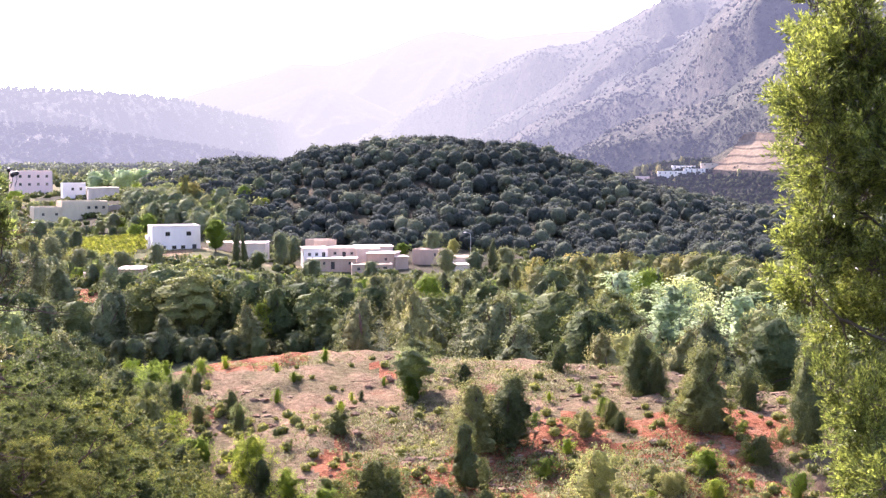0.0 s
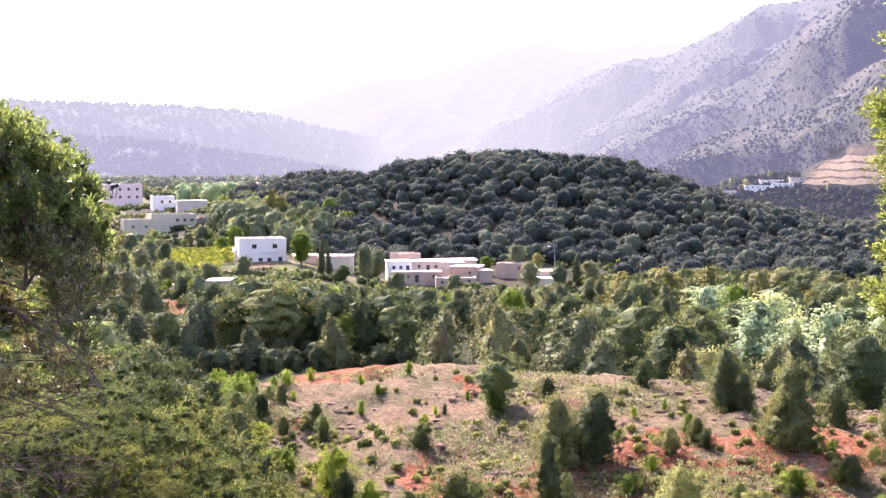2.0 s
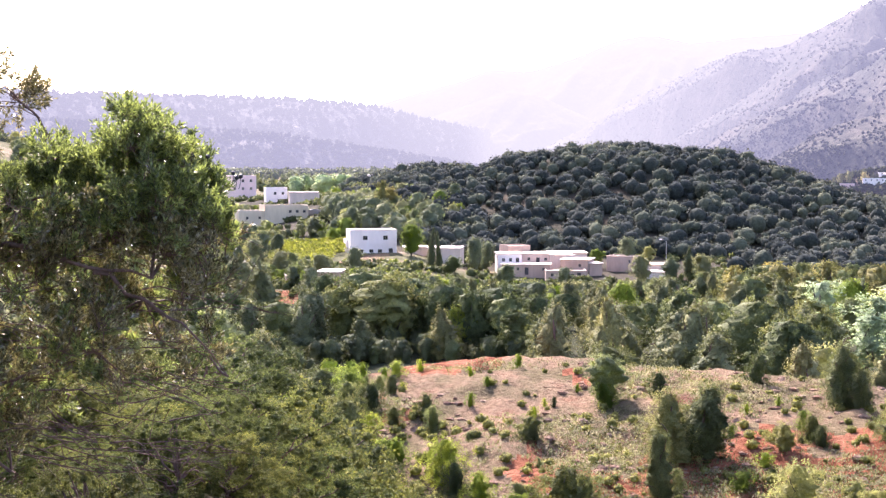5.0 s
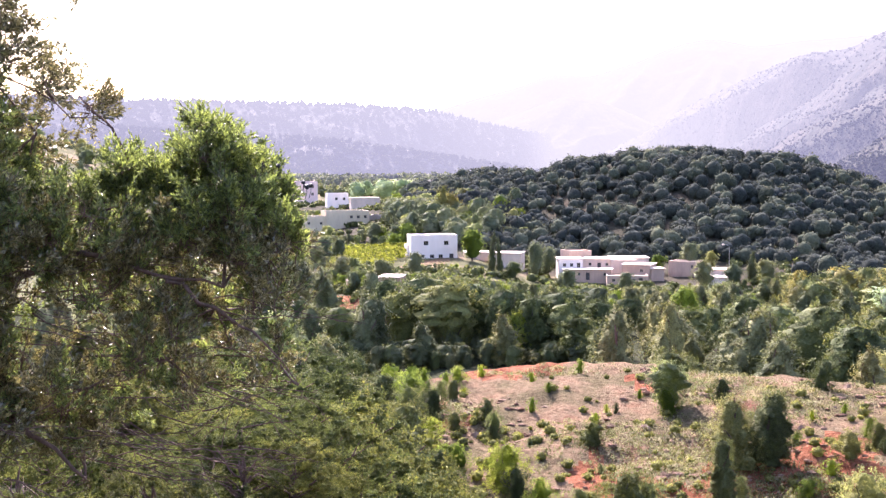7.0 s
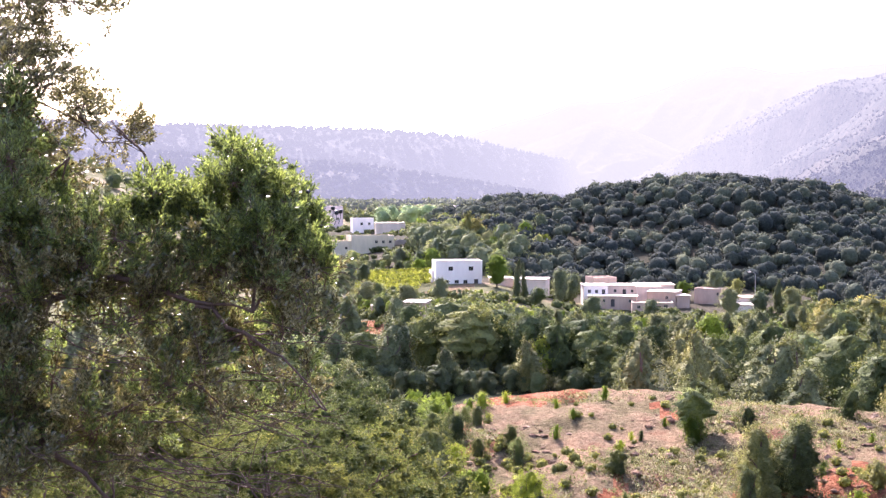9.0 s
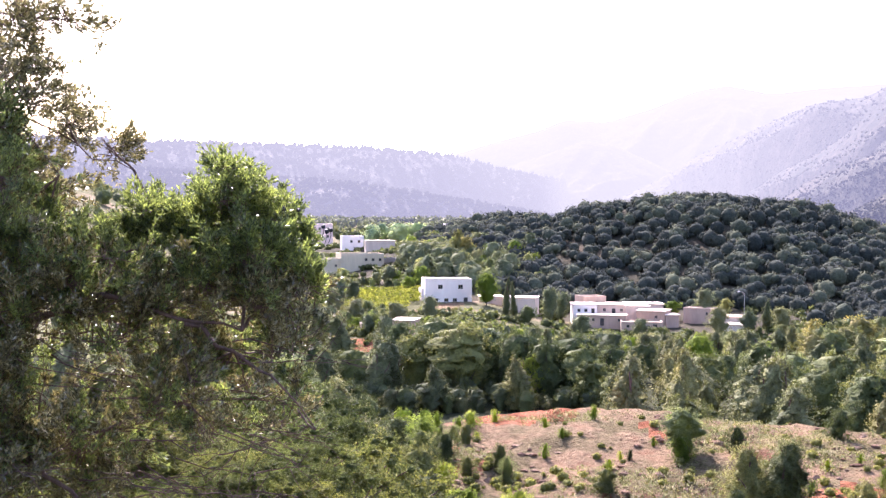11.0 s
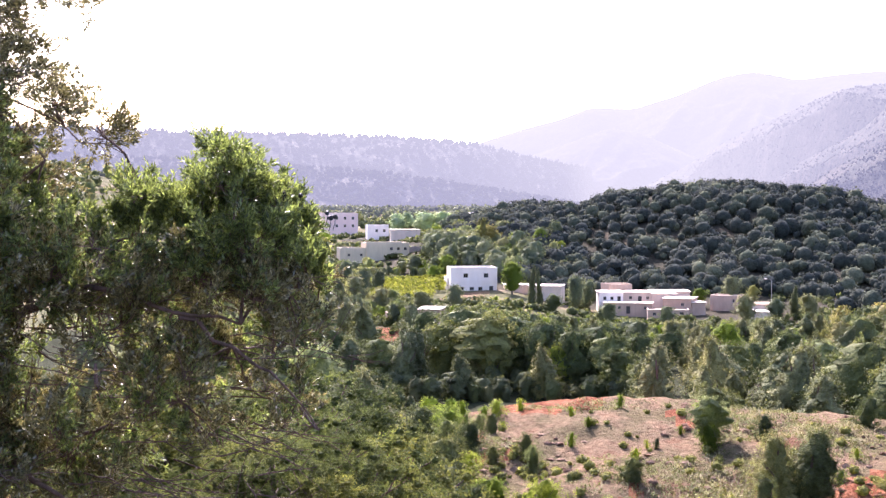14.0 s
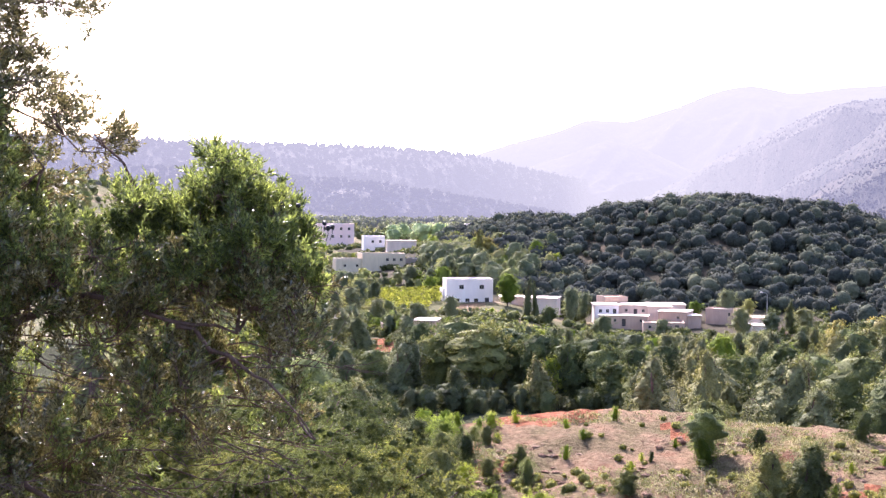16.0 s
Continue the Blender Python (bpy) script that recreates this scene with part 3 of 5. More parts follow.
def grown(form, leaf):
    """The trunk and crown meshes of a kind in a leaf, grown once."""
    key = (form, leaf.name)
    if key not in GROWN:
        outline, low, tufts, each, tuft, size, core, ragged, wood, count = FORMS[form]
        rows = []
        for k in range(count):
            rng = np.random.default_rng(100 * len(form) + 17 * k + 3)
            sd = 11.0 * k + len(form)

            def wobble(a, t):
                return 1 + ragged * (0.7 * vnoise(np.cos(a) * 1.6 + sd, np.sin(a) * 1.6 + t * 4.5, sd) + 0.5 * vnoise(np.cos(a) * 4 + sd, np.sin(a) * 4 + t * 11, sd + 3))
            t = rng.uniform(low, 0.99, tufts * 3)
            e = np.array([outline(q) for q in t])
            keep = rng.random(len(t)) < (e + 0.03) / (e.max() + 0.03)
            t, e = t[keep][:tufts], e[keep][:tufts]
            a = rng.uniform(0, 2 * math.pi, len(t))
            rad = e * wobble(a, t) * rng.uniform(0.68, 1.1, len(t))
            sway = rng.normal(size=2) * 0.09
            hub = np.stack([np.cos(a) * rad + sway[0] * t * t, np.sin(a) * rad + sway[1] * t * t, t], 1)
            slope = 0.25 + 1.1 * (t - 0.45)
            face = np.stack([np.cos(a), np.sin(a), slope], 1) + 0.34 * unit(rng, len(t))
            face /= np.linalg.norm(face, axis=1)[:, None]
            n = len(t) * each
            hubs, faces = np.repeat(hub, each, 0), np.repeat(face, each, 0)
            d = unit(rng, n) + faces * 0.45
            c = hubs + d * tuft * rng.uniform(0.3, 1.1, n)[:, None] * ((0.75, 0.75, 1.9) if 'conifer' in form else (1, 1, 1.1))
            dn = d / np.linalg.norm(d, axis=1)[:, None]
            soft = faces * 0.7 + dn * 0.45
            soft /= np.linalg.norm(soft, axis=1)[:, None]
            chunks = [leaves(rng, c, size, faces * 0.6, 0.6, soft)]
            rows_n, cols_n = (12, 12) if form in ("scrub", "far_round") else (22, 20)
            ts = np.linspace(low + 0.03, 0.95, rows_n)
            aa = np.linspace(0, 2 * math.pi, cols_n + 1)[:-1]
            T, A = np.meshgrid(ts, aa, indexing="ij")
            Q = np.array([[outline(q) for q in row] for row in T]) * wobble(A, T) * core * np.clip(1 + 0.12 * rng.normal(size=T.shape) + 0.3 * vnoise(np.cos(A) * 5 + sd, np.sin(A) * 5 + T * 14, sd + 9), 0.4, 1.4)
            Q[-1] *= 0.05
            v = np.stack([np.cos(A) * Q + sway[0] * T * T, np.sin(A) * Q + sway[1] * T * T, T], -1).reshape(-1, 3)
            f = np.array([[i * cols_n + j, i * cols_n + (j + 1) % cols_n, (i + 1) * cols_n + (j + 1) % cols_n, (i + 1) * cols_n + j] for i in range(rows_n - 1) for j in range(cols_n)])
            if core:
                nv = np.stack([np.cos(A), np.sin(A), 0.3 + (T - 0.45)], -1).reshape(-1, 3) + 0.35 * unit(rng, len(v))
                v = v + rng.normal(size=v.shape) * 0.008
                chunks.append((v, f, nv / np.linalg.norm(nv, axis=1)[:, None]))
            if form == "spreading":
                chunks += [body(rng, *p, tuft * 0.42, 0.85, 0.25) for p in hub]
            crown = from_arrays("crown", chunks)
            crown.materials.append(leaf)
            thick = {"bush": 0.03, "scrub": 0.03, "airy": 0.016, "spreading": 0.026}.get(form, 0.024)
            top = 0.45 if form in ("bush", "scrub") else 0.8
            arms = 4 if form in ("scrub", "far_round") else (18 if form == "spreading" else 9)
            wooden = [limb(rng, (0, 0, -0.06), (rng.normal() * 0.02, rng.normal() * 0.02, top), thick, thick * 0.3, 0.05, 9)]
            for i in range(0, len(hub), max(1, len(hub) // arms)):
                wooden.append(limb(rng, (0, 0, max(0.04, hub[i, 2] * 0.55)), hub[i], thick * 0.5, thick * 0.12, 0.12, 6 if form == "spreading" else 4))
            trunk = from_arrays("trunk", wooden)
            trunk.materials.append(wood)
            trunk.polygons.foreach_set("use_smooth", np.ones(len(trunk.polygons), bool))
            rows.append((trunk, crown))
        GROWN[key] = rows
    return GROWN[key]


PLANT = random.Random(7)


def plant(name, label, form, leaf, b, r, tall, wide=1.0, group="", category="tree", sink=0.0, pick=None):
    """A tree or shrub that stands on the ground by bearing and distance: tall in metres, wide a stretch of its crown."""
    # Past 255 m the paler leaf stands in for haze.
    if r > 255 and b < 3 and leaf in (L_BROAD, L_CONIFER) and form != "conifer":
        leaf = L_HAZED
    rows = grown(form, leaf)
    trunk, crown = rows[PLANT.randrange(len(rows)) if pick is None else pick % len(rows)]
    x, y, z = spot(b, r)
    base = new(name)
    base.empty_display_size = 0.3
    base.matrix_basis = pose(x, y, z - sink, PLANT.uniform(-3, 3), PLANT.uniform(-3, 3), PLANT.uniform(0, 360)) @ Matrix.Diagonal((tall * wide, tall * wide, tall, 1))
    link("trunk", trunk, None, base)
    link("crown", crown, None, base)
    return tagged(base, label, category, group)


T_CON = "upright dark green juniper growing in red earth"
T_RND = "rounded dark green tree in the wooded valley"
T_SIL = "pale silvery poplar with light leaves in the valley"
T_YEL = "yellowing poplar with thin autumn leaves"
T_BSH = "low bright green shrub on dry earth"
T_GRY = "grey-green shrub on the dry slope"


def plant_spur():
    g = "junipers on the red spur"
    for b, r, h, w, form in ((1.48, 87.2, 4.7, 1.45, "fine_conifer"), (2.84, 88.0, 4.9, 1.5, "fine_conifer"), (0.98, 80.2, 4.4, 0.9, "fine_conifer"),
                             (8.46, 100, 4.9, 1.2, "fine_conifer"), (11.24, 89.3, 6.3, 1.15, "fine_conifer"), (15.6, 87, 6.6, 0.85, "fine_conifer"),
                             (10.6, 91, 3.2, 1.2, "fine_conifer"), (17.2, 90, 5.5, 1.2, "fine_conifer"), (9.2, 99, 3.0, 1.3, "fine_conifer")):
        plant("juniper_tree", T_CON, form, L_JUNIPER, b, r, h, w * 0.95, g)
    g = "shrubs on the red spur"
    for b, r, h, w, leaf in ((-1.3, 98.4, 2.0, 0.8, L_BRIGHT), (0.87, 100.7, 2.0, 0.85, L_BROAD), (13.1, 98.5, 2.9, 1.0, L_BROAD),
                             (6.7, 77, 3.3, 1.05, L_OLIVE), (-3.0, 77.5, 3.5, 1.1, L_BROAD), (-2.2, 78, 2.6, 0.9, L_OLIVE), (-8.5, 83, 3.1, 0.95, L_BRIGHT), (-7.9, 81, 2.4, 0.8, L_BROAD),
                             (-6.8, 79.5, 2.1, 1.0, L_BRIGHT), (-5.0, 76, 2.0, 1.1, L_BRIGHT), (-9.2, 97.2, 1.9, 0.9, L_BROAD), (-8.9, 95, 2.3, 0.6, L_OLIVE),
                             (7.26, 92, 1.9, 0.9, L_BROAD), (7.7, 90.5, 1.5, 0.9, L_BROAD), (6.9, 94, 1.4, 0.8, L_BRIGHT), (4.4, 83, 1.3, 1.4, L_BRIGHT), (11.5, 82, 1.7, 1.2, L_BRIGHT),
                             (9.9, 79, 1.5, 1.3, L_OLIVE), (13.7, 84, 1.9, 1.2, L_BROAD), (-13.3, 60, 2.4, 1.1, L_BRIGHT), (-12.2, 63, 2.2, 1.1, L_BROAD),
                             (-11.5, 70, 2.4, 1.1, L_BRIGHT), (-10.0, 73, 1.9, 1.0, L_BROAD), (-10.9, 88, 1.8, 1.2, L_BRIGHT), (-12.3, 96, 2.6, 1.0, L_BROAD), (-12.6, 70, 3.4, 1.0, L_BROAD), (-11.4, 76, 3.0, 1.0, L_BRIGHT), (-12.9, 80, 3.2, 1.0, L_BROAD), (-10.8, 80, 2.2, 1.0, L_BROAD), (-12.2, 86, 2.6, 1.0, L_OLIVE), (-11.6, 99, 2.2, 1.0, L_BROAD), (-12.6, 101, 2.6, 1.0, L_OLIVE), (-12.9, 108, 2.6, 1.0, L_BROAD), (-11.9, 92, 2.2, 1.1, L_BRIGHT), (-11.2, 106, 1.4, 1.1, L_OLIVE), (-10.6, 95, 1.6, 1.0, L_BROAD), (-11.3, 84, 2.2, 1.0, L_BROAD), (-12.8, 90, 2.4, 1.0, L_BROAD),
                             (-13.5, 104, 2.2, 1.2, L_OLIVE), (5.0, 106.5, 2.4, 1.0, L_BROAD), (14.8, 58, 2.6, 1.5, L_BRIGHT), (13.4, 60, 2.2, 1.4, L_BRIGHT),
                             (16.2, 60, 3.0, 1.2, L_BRIGHT), (-3.6, 99, 0.9, 0.6, L_BROAD), (0.2, 76, 2.0, 1.2, L_BROAD)):
        plant("shrub", T_GRY if leaf is L_OLIVE else T_BSH, "bush", leaf, b, r, h, w, g, "shrub", sink=0.1)
    plant("shrub", "tall rounded grey-green shrub on bare red earth", "round", L_OLIVE, -1.48, 100.2, 4.0, 1.2, g, "shrub", sink=0.4)
    rng = random.Random(77)
    for k in range(100):
        if k < 70:
            b, r = rng.uniform(-12, 17), 66 + 26 * rng.random() ** 1.5
        else:
            b, r = rng.uniform(-13.8, -10.4), rng.uniform(70, 112)
        if -4 < b < 1 and r > 84:
            continue
        h = rng.uniform(0.5, 1.5) * 1.25
        leaf = rng.choice((L_BRIGHT, L_BRIGHT, L_JUNIPER, L_OLIVE))
        plant("shrub", T_GRY if leaf is L_OLIVE else T_BSH, "bush" if r < 84 else "scrub", leaf, b, r, h, rng.uniform(0.8, 1.3), g, "shrub", sink=0.08)
    g = "saplings along the crest"
    for b, r, h in ((-9.4, 111, 1.1), (-7.23, 108.7, 0.9), (-5.15, 110.3, 1.2), (-11.0, 109, 1.1), (-11.9, 112, 1.4), (-4.44, 97.5, 0.95), (-7.24, 101, 1.2), (-6.5, 104.2, 0.9),
                    (-4.0, 100, 0.7), (-2.6, 103, 0.8), (-1.9, 109, 0.7), (4.6, 97, 0.9), (5.9, 99, 0.8), (-10.2, 106, 0.8)):
        plant("sapling", "young bright green sapling on bare earth", "scrub", L_BRIGHT, b, r, h, 0.75, g, "shrub", sink=0.05)


def roof_line(b, q):
    """How tall a tree may grow at a place and still leave the village in view above it."""
    rise = float(np.interp(b, [-20, -13, -11, -9, -6, -1, 2, 8, 20], [-3.5, -4.45, -4.6, -4.8, -5.05, -5.1, -4.7, -4.2, -4.5]))
    return EYE + q * math.tan(radians(rise)) - spot(b, q)[2]


def plant_valley():
    rng = random.Random(21)
    g = "trees of the wooded valley"
    r = 119.0
    while r < 372:
        gap = 8.4 + r * 0.013
        b = -30.0
        while b < 20:
            b += math.degrees(gap / r) * rng.uniform(0.75, 1.25)
            q = r + rng.uniform(-0.4, 0.4) * gap
            if q < float(crest_at(b)) + 9 and b > -12:
                continue
            if b < -10.5 and 240 < q < 275 and rng.random() < 0.5:
                continue
            if -15.5 < b < -4.5 and q < 188:
                continue
            if -9.5 < b < 2.0 and q > 300 or b < -9.5 and q > 290:
                continue
            h = rng.uniform(6.2, 12.0) * (0.8 if q < 135 else 1.0)
            h = min(h, roof_line(b, q) * (rng.uniform(0.6, 1.2) if b > 2 else 1.0))
            if h < 2.2:
                continue
            if b > 3.5 and 262 < q:
                plant("poplar_tree", T_YEL, "airy" if rng.random() < 0.4 else "far_round", L_YELLOW if rng.random() < 0.6 else L_BROAD, b, q, h, 1.3, "yellowing poplars")
            elif b > 7.5 and 160 < q < 240 and rng.random() < 0.5:
                plant("poplar_tree", T_SIL, "airy", L_POPLAR, b, q, h, 1.9, "silvery poplars")
            elif rng.random() < 0.58:
                plant("conifer_tree", "dark green conifer in the wooded valley", "conifer", L_CONIFER, b, q, h, rng.uniform(0.95, 1.45), g)
            else:
                leaf = L_BROAD if rng.random() < 0.75 else (L_OLIVE if q < 175 or rng.random() < 0.6 else L_BRIGHT)
                plant("broadleaf_tree", T_RND, "round", leaf, b, q, h * 0.97, rng.uniform(0.85, 1.15), g)
        r += gap * 0.92
    for _ in range(95):
        b, q = rng.uniform(3.0, 16.5), rng.uniform(262, 350)
        h = min(rng.uniform(5.0, 10.5), roof_line(b, q) * rng.uniform(0.6, 1.25))
        if h > 3:
            leaf = L_YELLOW if rng.random() < 0.45 and b < 12 else (L_OLIVE if rng.random() < 0.3 else L_BROAD)
            plant("riverside_tree", "olive and yellow tree at the foot of the hill", "far_round", leaf, b, q, h, rng.uniform(0.9, 1.2), "grove at the foot of the hill")
    for b, q, h, w in ((-11.8, 212, 13.5, 1.15), (-10.7, 205, 13, 1.2), (-9.7, 212, 12.5, 1.1), (-12.8, 208, 11, 0.9), (-8.8, 204, 12.5, 0.85), (-7.9, 208, 12.0, 0.9), (-7.0, 202, 11.5, 0.9), (-6.1, 206, 12.5, 0.95), (-5.3, 200, 11.0, 0.9), (-15.6, 165, 8.5, 0.9), (-15.2, 200, 9.5, 1.0), (-13.2, 70, 7.4, 0.9), (-12.0, 74, 5.2, 0.9), (-14.2, 66, 6.6, 0.9), (-12.7, 88, 5.0, 0.9)):
        plant("broadleaf_tree", "broad green tree with a dense rounded crown", "round", L_BROAD, b, q, h, w, g, sink=0.1 * h)
    for _ in range(70):
        b, q = rng.uniform(-15.5, -4), rng.uniform(188, 204)
        plant("undergrowth_bush", "dark bush under the trees of the valley", "far_round", rng.choice((L_CONIFER, L_BROAD, L_CONIFER)), b, q, rng.uniform(2.4, 4.8), rng.uniform(0.9, 1.2), "bushes under the valley trees", "bush", sink=0.3)


def plant_village():
    g = "trees round the village"
    for b, q, h, w, form, leaf in ((-9.75, 345, 8.5, 1.1, "round", L_BRIGHT), (-7.05, 338, 9.0, 0.85, "round", L_BROAD), (-6.6, 344, 8.0, 0.8, "round", L_BROAD), (-0.45, 352, 8.0, 1.0, "round", L_BROAD),
                                   (0.4, 352, 5.5, 1.0, "round", L_OLIVE), (-1.8, 352, 5.0, 1.3, "round", L_BRIGHT), (-11.0, 420, 12.0, 0.85, "airy", L_YELLOW), (-10.75, 424, 9.0, 1.0, "round", L_YELLOW),
                                   (-8.95, 322, 10.5, 0.42, "conifer", L_CONIFER), (-8.55, 325, 9.5, 0.4, "conifer", L_CONIFER), (2.1, 335, 8, 0.7, "conifer", L_CONIFER),
                                   (1.4, 325, 6, 1.1, "round", L_BROAD), (2.9, 330, 7, 1.1, "round", L_BROAD), (-12.2, 300, 6, 1.0, "round", L_BROAD), (-13.6, 286, 5.5, 1.1, "round", L_CONIFER),
                                   (-17.2, 262, 10, 0.95, "conifer", L_CONIFER), (-16.6, 300, 8, 1.0, "round", L_BROAD), (-16.2, 330, 7.5, 0.9, "round", L_CONIFER), (-17.6, 285, 9, 1.0, "round", L_OLIVE),
                                   (-15.5, 282, 6.5, 1.1, "round", L_BROAD), (-14.9, 300, 5, 1.2, "round", L_OLIVE), (-16.9, 360, 8, 0.9, "round", L_BROAD), (-15.6, 352, 6, 0.9, "round", L_CONIFER),
                                   (-18.6, 300, 8, 1.1, "round", L_BROAD), (-13.1, 372, 5.0, 1.2, "round", L_BRIGHT), (-12.5, 384, 6.0, 1.0, "round", L_BRIGHT), (-14.0, 395, 6, 1.2, "round", L_BROAD),
                                   (-12.2, 362, 3.5, 1.2, "round", L_BRIGHT), (-3.2, 318, 5, 1.3, "round", L_BROAD), (-5.8, 316, 5.5, 1.2, "round", L_BROAD), (-8.0, 318, 5, 1.2, "round", L_OLIVE), (0.2, 322, 7, 1.1, "round", L_BROAD)):
        plant("village_tree", "leafy tree among the flat-roofed village houses", form, leaf, b, q, h, w, g)
    rng = random.Random(6)
    for _ in range(415):
        b, q = rng.uniform(-19, 3.5), rng.uniform(262, 372)
        if q > 326 and (-6.4 < b < 1.8 or -12.6 < b < -7.6) or -16.3 < b < -12.6 and q > 322:
            continue
        leaf = rng.choice((L_BROAD, L_OLIVE, L_CONIFER, L_OLIVE, L_BRIGHT))
        plant("village_shrub", "low green shrub on the edge of the village fields", "far_round" if rng.random() < 0.6 else "scrub", leaf, b, q, min(rng.uniform(2.2, 5.2), max(1.6, roof_line(b, q))), rng.uniform(0.8, 1.1), "shrubs round the village", "shrub", sink=0.1)
    rng = random.Random(5)
    for _ in range(300):
        b, q = rng.uniform(-21, -7.5), rng.uniform(380, 520)
        if -17.6 < b < -13.2 and 440 < q < 464:
            continue
        rise = (-2.85 if q < 452 else -1.75) if -17.7 < b < -13 else -0.8
        h = min(rng.uniform(3.5, 7.5), EYE + q * math.tan(radians(rise)) - spot(b, q)[2])
        if h < 1.3:
            continue
        leaf = L_OLIVE if rng.random() < 0.5 else (L_BRIGHT if rng.random() < 0.3 else L_BROAD)
        plant("orchard_tree", "grey-green tree on the terraced slope above the village", "far_round", leaf, b, q, h, rng.uniform(0.9, 1.3), "orchard trees", sink=0.2)
    for _ in range(46):
        b, q = rng.uniform(-18.2, -12.6), rng.uniform(395, 446)
        h = min(rng.uniform(3.5, 7.5), EYE + q * math.tan(radians(rng.uniform(-3.0, -2.35))) - spot(b, q)[2])
        if h > 1.5:
            plant("orchard_tree", "grey-green tree on the terraced slope above the village", "far_round", rng.choice((L_BROAD, L_BRIGHT, L_OLIVE)), b, q, h, rng.uniform(1.0, 1.4), "orchard trees", sink=0.2)
    for _ in range(70):
        b, q = rng.uniform(-13.4, -8.6), rng.uniform(378, 470)
        h = min(rng.uniform(6, 10), EYE + q * math.tan(radians(-1.2)) - spot(b, q)[2])
        plant("belt_tree", "dark green tree in the belt behind the village", "far_round", L_CONIFER if rng.random() < 0.6 else L_BROAD, b, q, h, rng.uniform(0.9, 1.2), "belt of dark trees", sink=0.2)
    for _ in range(18):
        b, q = rng.uniform(-15.3, -12.2), rng.uniform(585, 640)
        plant("bright_tree", "sunlit pale green tree in the valley behind the village", "far_round", L_POPLAR, b, q, rng.uniform(6, 9.5), rng.uniform(1.0, 1.3), "sunlit pale trees", sink=0.2)
    for _ in range(90):
        b, q = rng.uniform(-30, -15.5), rng.uniform(500, 720)
        if -18.5 < b < -14.5 and q < 565:
            continue
        plant("orchard_tree", "grey-green tree on the terraced slope above the village", "far_round", L_OLIVE if rng.random() < 0.6 else L_BROAD, b, q, rng.uniform(4, 8), rng.uniform(0.9, 1.3), "orchard trees", sink=0.2)


def plant_left_slope():
    g = "spreading trees on the near slope"
    for b, q, h, w in ((-16.2, 46, 5.2, 1.1), (-14.7, 48, 6.7, 1.0), (-17.9, 43, 2.9, 1.3), (-13.0, 60, 5.4, 1.0), (-11.6, 53, 6.6, 1.0), (-18.4, 46, 4.6, 1.1),
                       (-12.9, 46, 5.4, 1.0), (-10.3, 50, 5.8, 0.9), (-19.2, 37, 3.4, 1.2), (-21.0, 34, 3.0, 1.2), (-16.4, 33, 3.0, 1.2), (-22.8, 36, 3.4, 1.2), (-18.4, 29, 2.4, 1.3), (-24.6, 31, 2.6, 1.3), (-20.4, 26, 2.0, 1.4), (-14.9, 36, 3.4, 1.1)):
        plant("spreading_tree", "light-crowned green tree with forked dark limbs", "spreading", L_SPREAD, b, q, h, w, g, sink=0.25 * h)
    g = "bushes below the red spur"
    below = random.Random(64)
    for _ in range(60):
        b, q = below.uniform(-18.5, -12.2), below.uniform(100, 186)
        plant("bush", "rounded green bush on the valley side below the spur", "bush" if q < 130 else "far_round", below.choice((L_BROAD, L_CONIFER, L_OLIVE, L_BRIGHT)), b, q, below.uniform(1.8, 4.4), below.uniform(0.9, 1.2), g, "bush", sink=0.15)
    g = "trees down the left slope"
    shade = random.Random(58)
    for _ in range(75):
        b, q = shade.uniform(-37, -22.5), shade.uniform(60, 190)
        plant("slope_tree", "dark green tree on the shaded slope", "round" if shade.random() < 0.6 else "conifer", L_BROAD if shade.random() < 0.5 else L_CONIFER, b, q, shade.uniform(5.5, 9.5), shade.uniform(0.95, 1.25), g)
    g = "bushes on the near slope"
    for b, q, h in ((-19.0, 21, 1.0), (-18.0, 20, 0.9), (-20.2, 19.5, 1.0), (-17.2, 22.5, 1.0), (-18.6, 23.5, 1.2), (-19.8, 23, 1.2), (-16.6, 20.5, 0.9), (-21.4, 22, 1.1)):
        plant("bush", "green bush on the near slope", "spreading", L_SPREAD, b, q, h * 1.4, 1.25, g, "bush", sink=0.2)
    rng = random.Random(31)
    for k in range(105):
        b, q = (rng.uniform(-30, -12.5), rng.uniform(24, 62)) if k < 60 else (rng.uniform(-34, -16), 9 + 32 * rng.random() ** 0.7) if k < 140 else (rng.uniform(-27, -13), rng.uniform(16, 38))
        dry = rng.random() < (0.06 if k < 60 else 0.1)
        plant("bush", "dry brown brush on the near slope" if dry else "green bush on the near slope", "bush" if k < 60 else "spreading", L_BRUSH if dry else (L_BROAD if rng.random() < 0.5 else L_SPREAD), b, q, rng.uniform(0.9, 2.1) * (0.4 + 0.6 * min(1, q / 40)), rng.uniform(0.8, 1.2), g, "bush", sink=0.15)


plant_spur()
plant_valley()
plant_village()
plant_left_slope()


# ---- woods and growth that nobody could count ----
def stuff(name, label, chunks, mat, category="plants", kind="stuff"):
    me = from_arrays(name, chunks)
    me.materials.append(mat)
    return tagged(new(name, me), label, category, kind=kind)


def clump(rng, x, y, z, r, n, size, tall=0.9, core=0.88, level=1):
    """A small crown far off: a knobbly body with leaves round it."""
    d = unit(rng, n)
    d[:, 2] = np.where(d[:, 2] < -0.2, -d[:, 2], d[:, 2])
    c = d * (r * rng.uniform(0.8, 1.12, n))[:, None] * (1, 1, tall) + (x, y, z)
    return [leaves(rng, c, r * size, d, 0.7, d), body(rng, x, y, z, r * core, tall, 0.14 if level == 1 else 0.07, level)]


